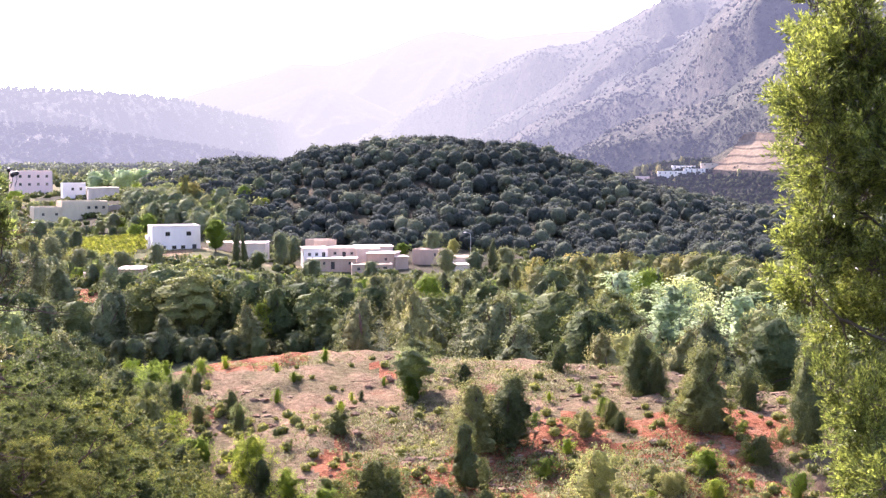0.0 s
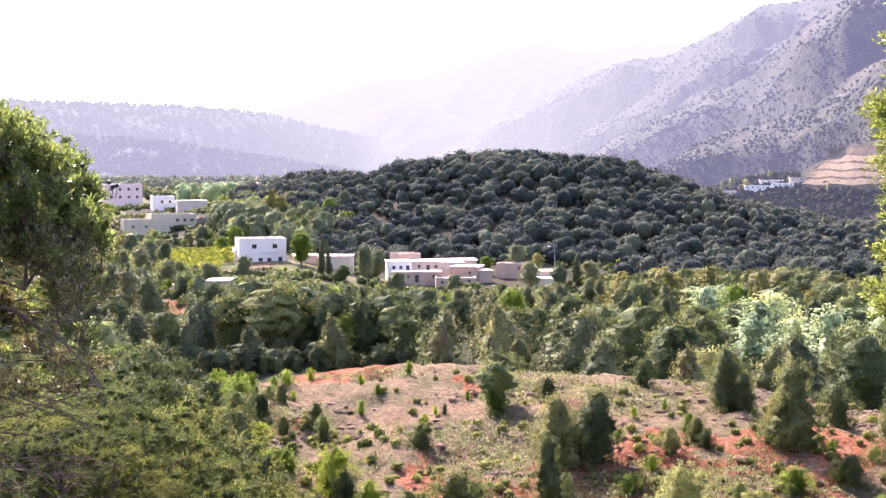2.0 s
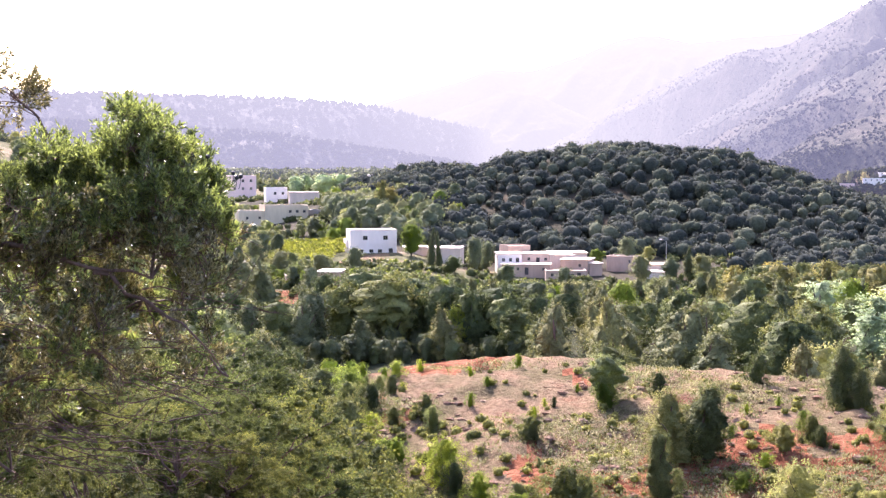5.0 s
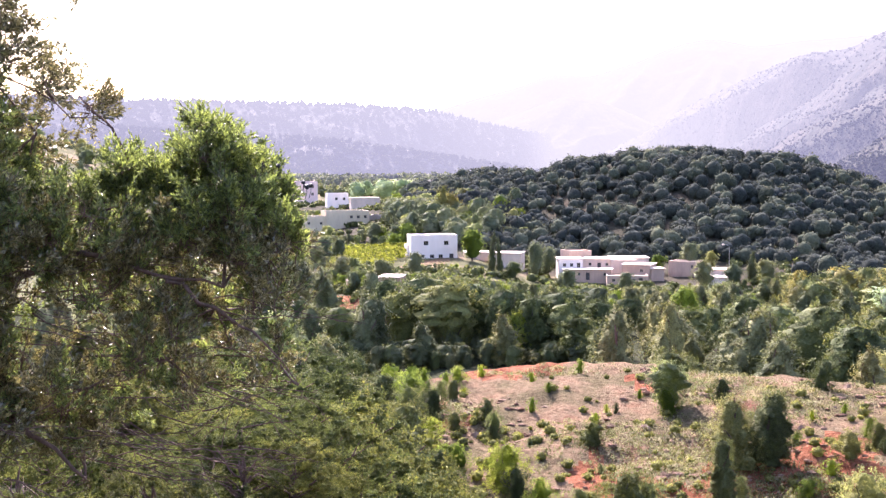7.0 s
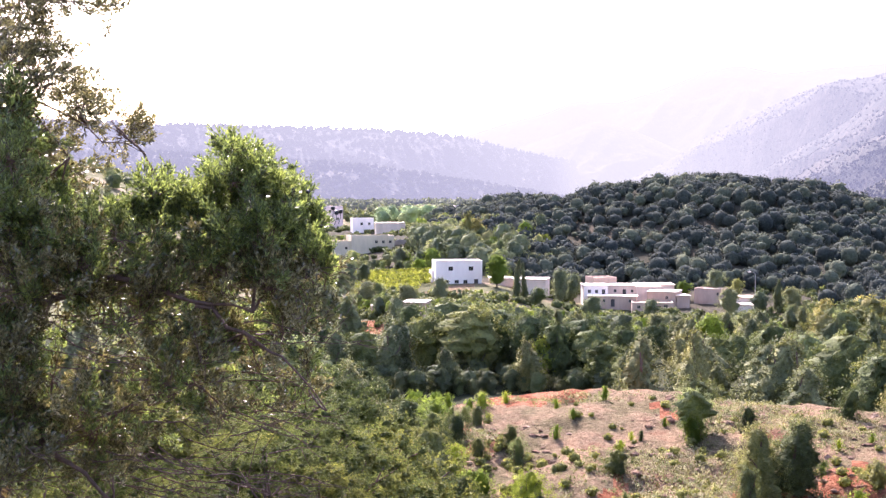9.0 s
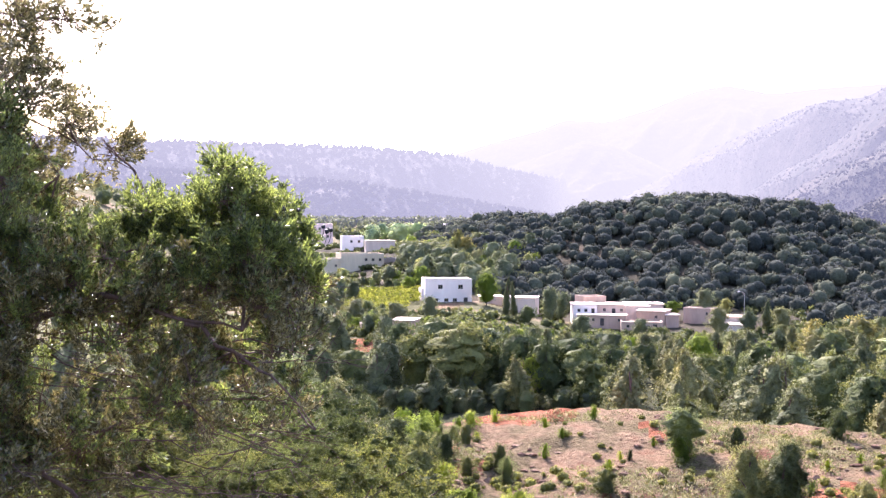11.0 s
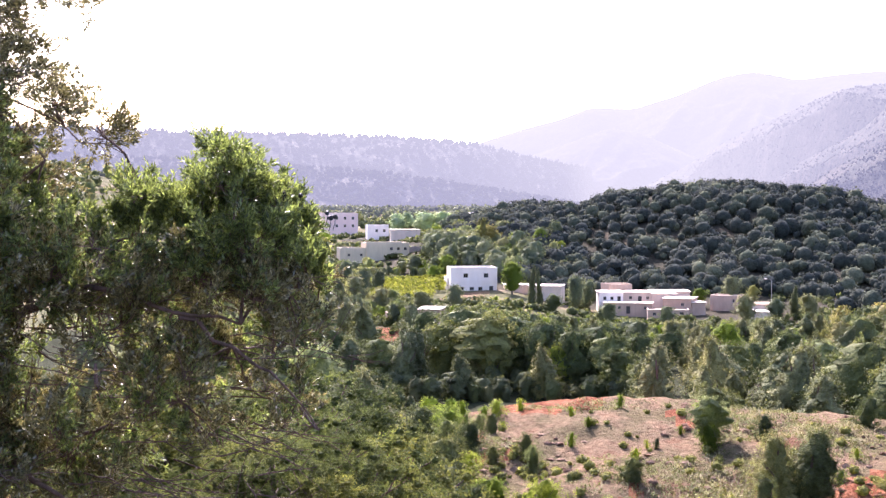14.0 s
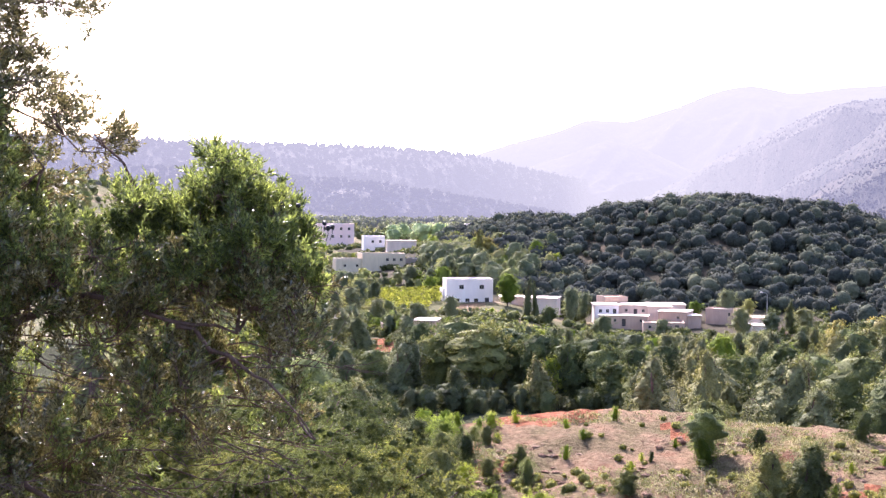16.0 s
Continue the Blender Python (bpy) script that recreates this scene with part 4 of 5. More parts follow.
def hill_woods():
    rng = np.random.default_rng(4)
    low, crowns = [], []
    n = 0
    for _ in range(19000):
        x, y = rng.uniform(-175, 195), rng.uniform(345, 560)
        b, r = math.degrees(math.atan2(x, y)), math.hypot(x, y)
        lift = float(height(x, y)) - EYE
        if r < 367 and b < 4 or r < 330 or (y > 530 and lift < -8):
            continue
        if b < -9.5 and r < 430 or b < -12.6:
            continue
        if vnoise(np.array(x / 22), np.array(y / 22), 3) > 0.8 and rng.random() < 0.5:
            continue
        pale = rng.random() < 0.24
        ch = crowns if pale else low
        w = 1.1 + 2.2 * rng.random() ** 1.5
        z = EYE + lift + w * (0.85 if pale else 0.6)
        ch += clump(rng, x, y, z, w, 60, 0.12, rng.uniform(0.8, 1.2), 0.86, 2)
        if rng.random() < 0.5:
            a = rng.uniform(0, 6.28)
            ch += clump(rng, x + math.cos(a) * w * 0.8, y + math.sin(a) * w * 0.8, z + rng.uniform(-0.3, 0.5) * w, w * 0.65, 40, 0.12, 0.9, 0.9)
        n += 1
        if n > 4600:
            break
    stuff("hill_woods", "dense dark green evergreen woods on a rounded hill", low, L_HILL, "woods")
    stuff("hill_oaks", "paler rounded oak crowns scattered over dark hill woods", crowns, L_HILL_PALE, "trees")


hill_woods()


def ridge_scrub(name, key, count, size, leaf, label, low=0.1, high=1.02, seed=1, n=9, tall=0.9, flank=0.0):
    """Shrubs scattered over a far mountainside."""
    bs, s, X, Y, Z = RIDGES[key]
    rng = np.random.default_rng(seed)
    ch = []
    rows, cols = X.shape
    for _ in range(count):
        j = rng.uniform(0, cols - 1.01)
        q = rng.uniform(low, high) if flank == 0 or rng.random() > 0.62 else rng.uniform(low, flank)
        i = float(np.interp(q, s, np.arange(rows)))
        i0, j0 = int(i), int(j)
        if key == "terrace" and bs[j0] > 11.3 and Z[i0, j0] > EYE - 9:
            continue
        if vnoise(np.array(j / 9.0), np.array(i / 7.0), seed) > 0.3 and rng.random() < 0.7:
            continue
        fi, fj = i - i0, j - j0
        i1 = min(i0 + 1, rows - 1)
        p = [(A[i0, j0] * (1 - fi) + A[i1, j0] * fi) * (1 - fj) + (A[i0, j0 + 1] * (1 - fi) + A[i1, j0 + 1] * fi) * fj for A in (X, Y, Z)]
        w = size * rng.uniform(0.5, 1.35)
        ch += clump(rng, p[0], p[1], p[2] + w * 0.5, w, n, 0.35, tall * rng.uniform(0.8, 1.2))
    stuff(name, label, ch, leaf, "scrub")


# The scrub's leaf colour is veiled by the same painted haze glow.
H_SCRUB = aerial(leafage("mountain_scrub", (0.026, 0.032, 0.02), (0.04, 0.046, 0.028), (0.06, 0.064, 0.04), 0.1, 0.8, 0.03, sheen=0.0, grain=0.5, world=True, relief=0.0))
ridge_scrub("terrace_scrub", "terrace", 4200, 1.6, H_SCRUB, "scattered dark shrubs on the terraced spur", 0.05, 1.0, 61)
ridge_scrub("middle_scrub", "mid", 6500, 1.25, H_SCRUB, "scattered dark shrubs on a hazy ridge", 0.05, 1.0, 62, flank=0.36)
ridge_scrub("far_scrub", "far", 6500, 1.5, H_SCRUB, "scattered scrub on a bluish ridge", 0.05, 1.0, 63, 7, flank=0.36)
ridge_scrub("fold_scrub", "fold", 3800, 1.9, H_SCRUB, "scattered scrub on a hazy mountain fold", 0.1, 1.0, 66, 6, flank=0.36)
ridge_scrub("lower_fold_scrub", "rib", 3600, 1.8, H_SCRUB, "scattered scrub on a lower mountain fold", 0.1, 1.0, 69, 6, flank=0.36)
ridge_scrub("skyline_scrub", "sky", 4000, 2.1, H_SCRUB, "scattered scrub on a tall hazy mountain", 0.1, 1.0, 67, 6, flank=0.36)
ridge_scrub("ridge_woods", "left", 6500, 4.4, H_SCRUB, "hazy woods along a long ridge", 0.02, 1.0, 64, 7)
ridge_scrub("crest_woods", "left", 1000, 3.6, H_SCRUB, "upright trees along the crest of a hazy ridge", 0.97, 1.03, 68, 9, 1.9)
ridge_scrub("low_ridge_woods", "low", 4600, 3.8, H_SCRUB, "hazy woods along a lower ridge", 0.02, 1.0, 65, 8)


def spur_growth():
    """Tufts of dry grass and small herbs over the red spur."""
    rng = np.random.default_rng(12)
    grass, herb = [], []
    tries = 0
    while tries < 42000:
        tries += 1
        b, r = rng.uniform(-13, 18), rng.uniform(66, 112)
        x, y = r * math.sin(radians(b)), r * math.cos(radians(b))
        m = float(spur_mask(x, y))
        dens = 0.2 + 0.5 * float(vnoise(np.array(x / 7), np.array(y / 7), 8)) - step(r, 97, 105) * 0.2
        dens = dens + 0.6 * math.exp(-((b + 3.8) / 4) ** 2 - ((r - 91) / 7) ** 2) + 0.5 * math.exp(-((b - 8) / 5) ** 2 - ((r - 80) / 5) ** 2)
        for pb, pr, pw in ((9.0, 95, 4.5), (13.5, 93, 3.0), (-2.6, 105, 1.6), (1.0, 86, 0.8), (-5.2, 84, 1.2), (4.0, 77, 2.0)):
            dens = dens - 0.8 * math.exp(-((b - pb) / pw) ** 2 - ((r - pr) / 3.5) ** 2)
        dens = dens - 0.22 * (b > 5 and r > 84)
        if rng.random() > m * dens * 1.2:
            continue
        z = float(height(x, y))
        n = 14
        h = rng.uniform(0.12, 0.4)
        c = np.stack([x + rng.normal(size=n) * h * 0.6, y + rng.normal(size=n) * h * 0.6, z + rng.uniform(0.0, 0.8, n) * h], 1)
        up = np.tile((0, 0, 1.3), (n, 1))
        (herb if rng.random() < 0.62 else grass).append(leaves(rng, c, h * 0.32, up, 0.3, np.tile((0, 0, 1.0), (n, 1))))
    stuff("dry_grass", "tufts of dry straw-coloured grass on red earth", grass, L_DRY, "grass")
    stuff("low_herbs", "low dull green herbs scattered on red earth", herb, L_HERB, "herbs")


spur_growth()


L_LOW = leafage("low_shrub_leaf", (0.11, 0.122, 0.055), (0.155, 0.168, 0.074), (0.21, 0.22, 0.1), through=0.45, tint_scale=0.5, grain=4.0, world=True)


def dwarf_shrubs():
    """Knee-high shrubs strewn over the red spur."""
    rng = np.random.default_rng(33)
    ch = []
    for _ in range(650):
        b, r = rng.uniform(-12.8, 18), rng.uniform(67, 111)
        x, y = r * math.sin(radians(b)), r * math.cos(radians(b))
        if rng.random() > float(spur_mask(x, y)) * (0.9 if r < 98 else 0.25):
            continue
        w = rng.uniform(0.16, 0.5)
        ch += clump(rng, x, y, float(height(x, y)) + w * 0.4, w, 60, 0.18, 0.75)
    stuff("dwarf_shrubs", "knee-high dull green shrubs strewn on red earth", ch, L_LOW, "shrubs")


dwarf_shrubs()


def spur_stones():
    """Clods and broken stones over the red spur."""
    rng = np.random.default_rng(45)
    ch = []
    v0, f0 = ICO1
    for _ in range(2600):
        b, r = rng.uniform(-13.5, 18), rng.uniform(68, 112)
        x, y = r * math.sin(radians(b)), r * math.cos(radians(b))
        if rng.random() > float(spur_mask(x, y)) or float(vnoise(np.array(x / 5), np.array(y / 5), 6)) < -0.1:
            continue
        w = 0.07 + 0.3 * rng.random() ** 3
        k = 1 + 0.22 * rng.normal(size=(len(v0), 1))
        ch.append((v0 * k * w * (1.2, 0.9, 0.6) + (x, y, float(height(x, y)) + w * 0.15), f0))
    stuff("stones", "small reddish stones and clods strewn on dry earth", ch, earth("stone_red", [(0.3, (0.16, 0.08, 0.055)), (0.5, (0.28, 0.18, 0.13)), (0.7, (0.38, 0.29, 0.22))], 6.0, 0.8), "stones")


spur_stones()


L_FIELD = leafage("field_scrub_leaf", (0.09, 0.1, 0.048), (0.14, 0.148, 0.07), (0.21, 0.21, 0.1), through=0.35, tint_scale=0.08, grain=2.5, world=True)


def field_scrub():
    """Low growth over the fields, banks and slopes round the village."""
    rng = np.random.default_rng(71)
    ch, far = [], []
    for _ in range(7000):
        b, r = rng.uniform(-27, 4.5), rng.uniform(255, 560)
        if -6.4 < b < 1.8 and 326 < r < 362 or -12.6 < b < -7.6 and 324 < r < 362 or -16.3 < b < -12.6 and 326 < r < 372 or r > 372 and b > -9:
            continue
        if float(vnoise(np.array(b * 1.3), np.array(r / 14), 4)) < -0.45:
            continue
        x, y, z = spot(b, r)
        w = rng.uniform(0.5, 1.6)
        ch += clump(rng, x, y, z + w * 0.4, w, 14, 0.36, 0.75)
    for _ in range(2600):
        b, r = rng.uniform(-33, -5.5), rng.uniform(590, 1150)
        if float(vnoise(np.array(b * 0.9), np.array(r / 45), 9)) < -0.25:
            continue
        x, y, z = spot(b, r)
        w = rng.uniform(1.6, 3.6)
        far.extend(clump(rng, x, y, z + w * 0.5, w, 16, 0.34, 0.95))
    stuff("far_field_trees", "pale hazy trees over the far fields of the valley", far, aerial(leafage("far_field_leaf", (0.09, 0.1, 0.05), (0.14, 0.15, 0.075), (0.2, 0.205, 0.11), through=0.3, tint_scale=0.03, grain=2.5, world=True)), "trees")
    stuff("field_scrub", "low mixed scrub over banks and fields round a village", ch, L_FIELD, "scrub")


field_scrub()


# ---- houses ----
WHITE = plaster("whitewash", (0.88, 0.775, 0.725), 0.1)
PALE = plaster("pale_render", (0.7, 0.55, 0.46), 0.2)
CREAM = plaster("cream_render", (0.64, 0.53, 0.38), 0.18)
PINK = plaster("pink_render", (0.82, 0.6, 0.56), 0.1)
MUD = plaster("mud_brick", (0.5, 0.35, 0.27), 0.25)
ROOF_PALE = plaster("limed_roof", (0.72, 0.6, 0.52), 0.25)
ROOF_MUD = plaster("earth_roof", (0.4, 0.29, 0.22), 0.3)
GLASS_DARK = plain("dark_window_glass", (0.02, 0.022, 0.028), 0.12)
FRAME = plain("painted_window_frame", (0.35, 0.3, 0.27), 0.6)
DOOR = plain("dark_wooden_door", (0.06, 0.05, 0.05), 0.7)
METAL = plain("grey_painted_metal", (0.35, 0.35, 0.36), 0.4, 0.6)


def box(bm, x0, x1, y0, y1, z0, z1):
    v = [bm.verts.new(p) for p in ((x0, y0, z0), (x1, y0, z0), (x1, y1, z0), (x0, y1, z0), (x0, y0, z1), (x1, y0, z1), (x1, y1, z1), (x0, y1, z1))]
    for f in ((0, 3, 2, 1), (4, 5, 6, 7), (0, 1, 5, 4), (1, 2, 6, 5), (2, 3, 7, 6), (3, 0, 4, 7)):
        bm.faces.new([v[i] for i in f])


def holed_front(bm, w, y, z0, z1, holes, thick):
    """A front wall from -w/2 to w/2 with true openings (x0, x1, z0, z1) through its thickness."""
    xs = sorted({-w / 2, w / 2, *[h[0] for h in holes], *[h[1] for h in holes]})
    zs = sorted({z0, z1, *[h[2] for h in holes], *[h[3] for h in holes]})
    for xa, xb in zip(xs, xs[1:]):
        for za, zb in zip(zs, zs[1:]):
            mx, mz = (xa + xb) / 2, (za + zb) / 2
            if any(h[0] < mx < h[1] and h[2] < mz < h[3] for h in holes):
                continue
            for yy in (y, y + thick):
                bm.faces.new([bm.verts.new(p) for p in ((xa, yy, za), (xb, yy, za), (xb, yy, zb), (xa, yy, zb))])
    for xa, xb, za, zb in holes:
        ring = ((xa, za), (xb, za), (xb, zb), (xa, zb))
        for (ax, az), (bx, bz) in zip(ring, ring[1:] + ring[:1]):
            bm.faces.new([bm.verts.new(p) for p in ((ax, y, az), (bx, y, bz), (bx, y + thick, bz), (ax, y + thick, az))])


def house(name, label, b, r, w, d, h, base, wall, roof, windows=(), doors=(), turn=0.0, group="", lip=0.35, ledge=0.0, below=5.0):
    """A flat-roofed house: (x, z, width, height) of windows and (x, width, height) of doors on the side that looks over the valley."""
    x, y = r * math.sin(radians(b)), r * math.cos(radians(b))
    top = new(name)
    top.empty_display_size = 0.5
    top.matrix_basis = pose(x, y, base, 0, 0, -b + turn)
    t = 0.28
    holes = [(u - a / 2, u + a / 2, z, z + c) for u, z, a, c in windows] + [(u - a / 2, u + a / 2, 0.02, c) for u, a, c in doors]
    bm = bmesh.new()
    holed_front(bm, w, 0, -below, h, holes, t)
    box(bm, -w / 2, -w / 2 + t, t, d - t, -below, h)
    box(bm, w / 2 - t, w / 2, t, d - t, -below, h)
    box(bm, -w / 2, w / 2, d - t, d, -below, h)
    bm.faces.new([bm.verts.new(p) for p in ((-w / 2, 0, h), (w / 2, 0, h), (w / 2, t, h), (-w / 2, t, h))])
    for s in (-1, 1):
        bm.faces.new([bm.verts.new(p) for p in ((s * w / 2, 0, -below), (s * w / 2, t, -below), (s * w / 2, t, h), (s * w / 2, 0, h))])
    part("wall", bm, wall, top)
    bm = bmesh.new()
    box(bm, -w / 2 + t, w / 2 - t, t, d - t, h - lip - 0.2, h - lip)
    part("roof", bm, roof, top)
    if lip < 0.1:
        bm = bmesh.new()
        box(bm, -w / 2 - 0.25, w / 2 + 0.25, -0.3, d + 0.25, h + 0.003, h + 0.16)
        part("roof_slab", bm, roof, top)
    if ledge:
        bm = bmesh.new()
        box(bm, -w / 2 - 0.05, w / 2 + 0.05, -0.12, -0.003, ledge, ledge + 0.18)
        box(bm, -w / 2 - 0.08, w / 2 + 0.08, -0.14, -0.003, h - 0.16, h + 0.04)
        part("ledge", bm, wall, top)
    for u, z, a, c in windows:
        bm = bmesh.new()
        e = 0.09
        for q in ((u - a / 2, u - a / 2 + e, z, z + c), (u + a / 2 - e, u + a / 2, z, z + c), (u - a / 2 + e, u + a / 2 - e, z, z + e), (u - a / 2 + e, u + a / 2 - e, z + c - e, z + c), (u - 0.03, u + 0.03, z + e, z + c - e)):
            box(bm, q[0], q[1], 0.12, 0.18, q[2], q[3])
        frame_part = part("window", bm, FRAME, top)
        bm = bmesh.new()
        box(bm, u - a / 2 + 0.02, u + a / 2 - 0.02, 0.2, 0.23, z + 0.02, z + c - 0.02)
        part("pane", bm, GLASS_DARK, frame_part)
    for u, a, c in doors:
        bm = bmesh.new()
        box(bm, u - a / 2 + 0.01, u + a / 2 - 0.01, 0.14, 0.2, 0.03, c - 0.01)
        dp = part("door", bm, DOOR, top)
        bm = bmesh.new()
        box(bm, u + a / 2 - 0.2, u + a / 2 - 0.12, 0.09, 0.138, 0.95, 1.05)
        part("door_handle", bm, METAL, dp)
    return tagged(top, label, "house", group)


def far_floor(b, r, key="terrace"):
    """Height of a far mountainside's surface at a bearing and distance."""
    bs, s, X, Y, Z = RIDGES[key]
    j = int(np.argmin(np.abs(bs - b)))
    return float(np.interp(r, np.hypot(X[:SLOPE_ROWS, j], Y[:SLOPE_ROWS, j]), Z[:SLOPE_ROWS, j]))


def far_meet(b, el):
    """The distance at which a line of sight meets that surface."""
    for r in np.arange(780, 905, 1.0):
        if far_floor(b, r) > EYE + r * math.tan(radians(el)):
            return float(r)
    return 895.0


def build_village():
    house("white_house", "two-storey whitewashed house with small dark windows above a field", -11.40, 350, 12.4, 9, 6.9, 15.4, WHITE, ROOF_PALE,
          ((-2.2, 4.2, 1.25, 1.15), (3.2, 4.2, 1.25, 1.15), (-3.3, 0.8, 1.15, 0.95), (-0.6, 0.8, 1.15, 0.95), (1.7, 0.8, 1.15, 0.95)), ((4.6, 1.1, 1.95),), 8, ledge=3.2)
    house("annex", "low whitewashed annex beside the white house", -12.30, 354, 3.4, 6, 3.6, 15.9, WHITE, ROOF_PALE, turn=8)
    g = "flat-roofed village houses"
    lab = "low flat-roofed village house of pale render"
    mud = "low flat-roofed village house of reddish mud brick"
    house("village_house", lab, -5.50, 340, 6.1, 8, 3.1, 13.4, WHITE, ROOF_PALE, ((-1.6, 1.2, 0.8, 0.9), (0.2, 1.2, 0.8, 0.9), (2.0, 0.9, 0.9, 1.3)), (), 6, g, 0.05)
    house("village_house", mud, -4.81, 335, 12.2, 5, 2.6, 11.6, MUD, ROOF_PALE, ((-2.0, 1.1, 0.7, 0.8), (4.5, 1.1, 0.7, 0.8)), ((0.2, 0.95, 1.9),), -4, g, 0.05)
    house("village_house", mud, -5.09, 353, 6.3, 7, 2.5, 15.4, MUD, ROOF_MUD, (), (), 20, g, 0.3)
    house("village_house", lab, -4.35, 345, 8.4, 9, 2.8, 13.4, PALE, ROOF_PALE, ((-2, 1.1, 0.8, 0.8), (2.4, 1.1, 0.8, 0.8)), ((0.4, 0.95, 1.9),), -8, g, 0.05)
    house("village_house", lab, -3.25, 344, 6.2, 9, 2.7, 13.3, PALE, ROOF_PALE, ((1, 1.0, 0.8, 0.9),), (), 10, g, 0.05)
    house("village_house", mud, -3.07, 328, 10.1, 8, 2.5, 10.8, MUD, ROOF_MUD, ((-3.4, 1.0, 0.8, 0.8), (1.2, 1.0, 1.6, 0.7)), ((3.2, 1.0, 1.9),), 3, g, 0.3)
    house("village_house", lab, -2.72, 337, 7.2, 8, 3.1, 12.2, MUD, ROOF_PALE, ((1.4, 1.3, 0.8, 0.8),), (), -12, g, 0.05)
    house("village_house", lab, -2.97, 352, 9.9, 8, 2.3, 13.7, PALE, ROOF_PALE, (), (), 6, g, 0.05)
    house("village_house", mud, -0.77, 345, 7.2, 6, 3.0, 12.8, MUD, ROOF_MUD, ((2.6, 1.2, 0.6, 0.9),), (), -18, g, 0.25)
    house("village_house", mud, 0.70, 339, 7.2, 8, 3.0, 11.0, PALE, ROOF_MUD, (), (), 6, g, 0.05)
    house("village_house", lab, 0.78, 331, 4.9, 7, 3.3, 9.5, WHITE, ROOF_PALE, (), ((1.2, 0.9, 1.9),), -4, g, 0.05)
    house("village_house", mud, 1.45, 333, 2.6, 5, 3.6, 9.6, MUD, ROOF_MUD, (), (), 12, g, 0.3)
    house("village_house", lab, -9.55, 353, 6.3, 7, 2.2, 15.2, PALE, ROOF_PALE, (), (), 4, g, 0.05)
    house("village_house", lab, -8.35, 346, 8.5, 8, 2.3, 15.3, PALE, ROOF_PALE, (), (), -8, g, 0.05)
    house("village_house", mud, -1.79, 337, 3.4, 6, 2.7, 11.7, MUD, ROOF_PALE, (), (), 14, g, 0.05)
    g = "houses on the slope above the village"
    house("long_house", "long two-storey cream house with rows of small windows", -15.12, 450, 14.8, 12, 7.2, 18.5, CREAM, ROOF_MUD,
          tuple((u, z, 1.0, 1.0) for z in (1.5, 4.6) for u in (1.2, 3.6, 6.0)), (), 10, g, 0.4)
    house("side_house", "single-storey cream house joined to a longer one", -16.55, 449, 9.9, 10, 4.4, 19.6, CREAM, ROOF_MUD, ((-2, 1.5, 0.9, 0.9), (2.2, 1.5, 0.9, 0.9)), (), 8, g, 0.3)
    house("ruined_house", "roofless grey stone house on the slope", -13.75, 456, 7.2, 8, 4.6, 19.3, plaster("grey_stone", (0.34, 0.31, 0.3), 0.35), ROOF_MUD, ((1.5, 1.4, 1.0, 1.3),), (), -10, g, 1.8)
    house("shed", "long pale shed with a flat roof among trees", -14.35, 500, 11.0, 8, 3.6, 25.3, PALE, ROOF_PALE, (), (), 5, g, 0.05)
    house("pink_house", "two-storey pink house with small windows on a slope", -17.17, 560, 15.2, 12, 7.2, 27.5, PINK, ROOF_PALE,
          tuple((u, z, 1.1, 1.2) for z in (1.2, 4.4) for u in (-5.0, -1.5, 2.0, 5.4)), (), 10, g, 0.4)
    house("small_white_house", "small white house on the slope behind the village", -15.54, 520, 8.3, 9, 5.0, 25.4, WHITE, ROOF_PALE, ((-0.6, 2.2, 1.0, 1.1), (2.4, 2.2, 1.0, 1.1)), (), 6, g, 0.4)
    house("far_white_house", "far white flat-roofed house among trees", -10.99, 700, 14.2, 12, 5.2, 28.6, WHITE, ROOF_PALE, ((-3, 1.6, 1.2, 1.2), (1, 1.6, 1.2, 1.2)), (), 5, g, 0.1)
    house("far_white_house", "far white flat-roofed house among trees", -9.93, 720, 11.6, 10, 4.0, 29.2, WHITE, ROOF_PALE, (), (), -4, g, 0.1)
    house("bank_hut", "small mud hut with a pale roof on a red bank", -13.37, 264, 4.4, 7, 2.6, 15.6, MUD, ROOF_PALE, ((0.6, 1.0, 0.7, 0.7),), (), -10, g, 0.05)
    house("bank_hut", "low mud wall hut on a red bank", -14.6, 270, 5.6, 5, 1.6, 15.6, MUD, ROOF_MUD, (), (), 5, g, 0.3)
    g = "houses of the far terrace"
    for b, el, w, h, wall, n in ((9.75, -0.84, 17, 2.7, WHITE, 5), (10.75, -0.72, 14, 2.5, WHITE, 4), (10.3, -0.6, 15, 2.3, WHITE, 4), (8.38, -1.08, 15, 3.0, PINK, 3), (11.5, -0.5, 15, 2.4, PALE, 3)):
        r = far_meet(b, el)
        house("terrace_house", "long low far house with a row of small openings", b, r - 3, w, 10, h, far_floor(b, r), wall, ROOF_PALE, tuple((-w / 2 + (k + 0.5) * w / n, 1.0, 0.8, 0.9) for k in range(n)), (), 4, g, 0.2, below=5)


build_village()


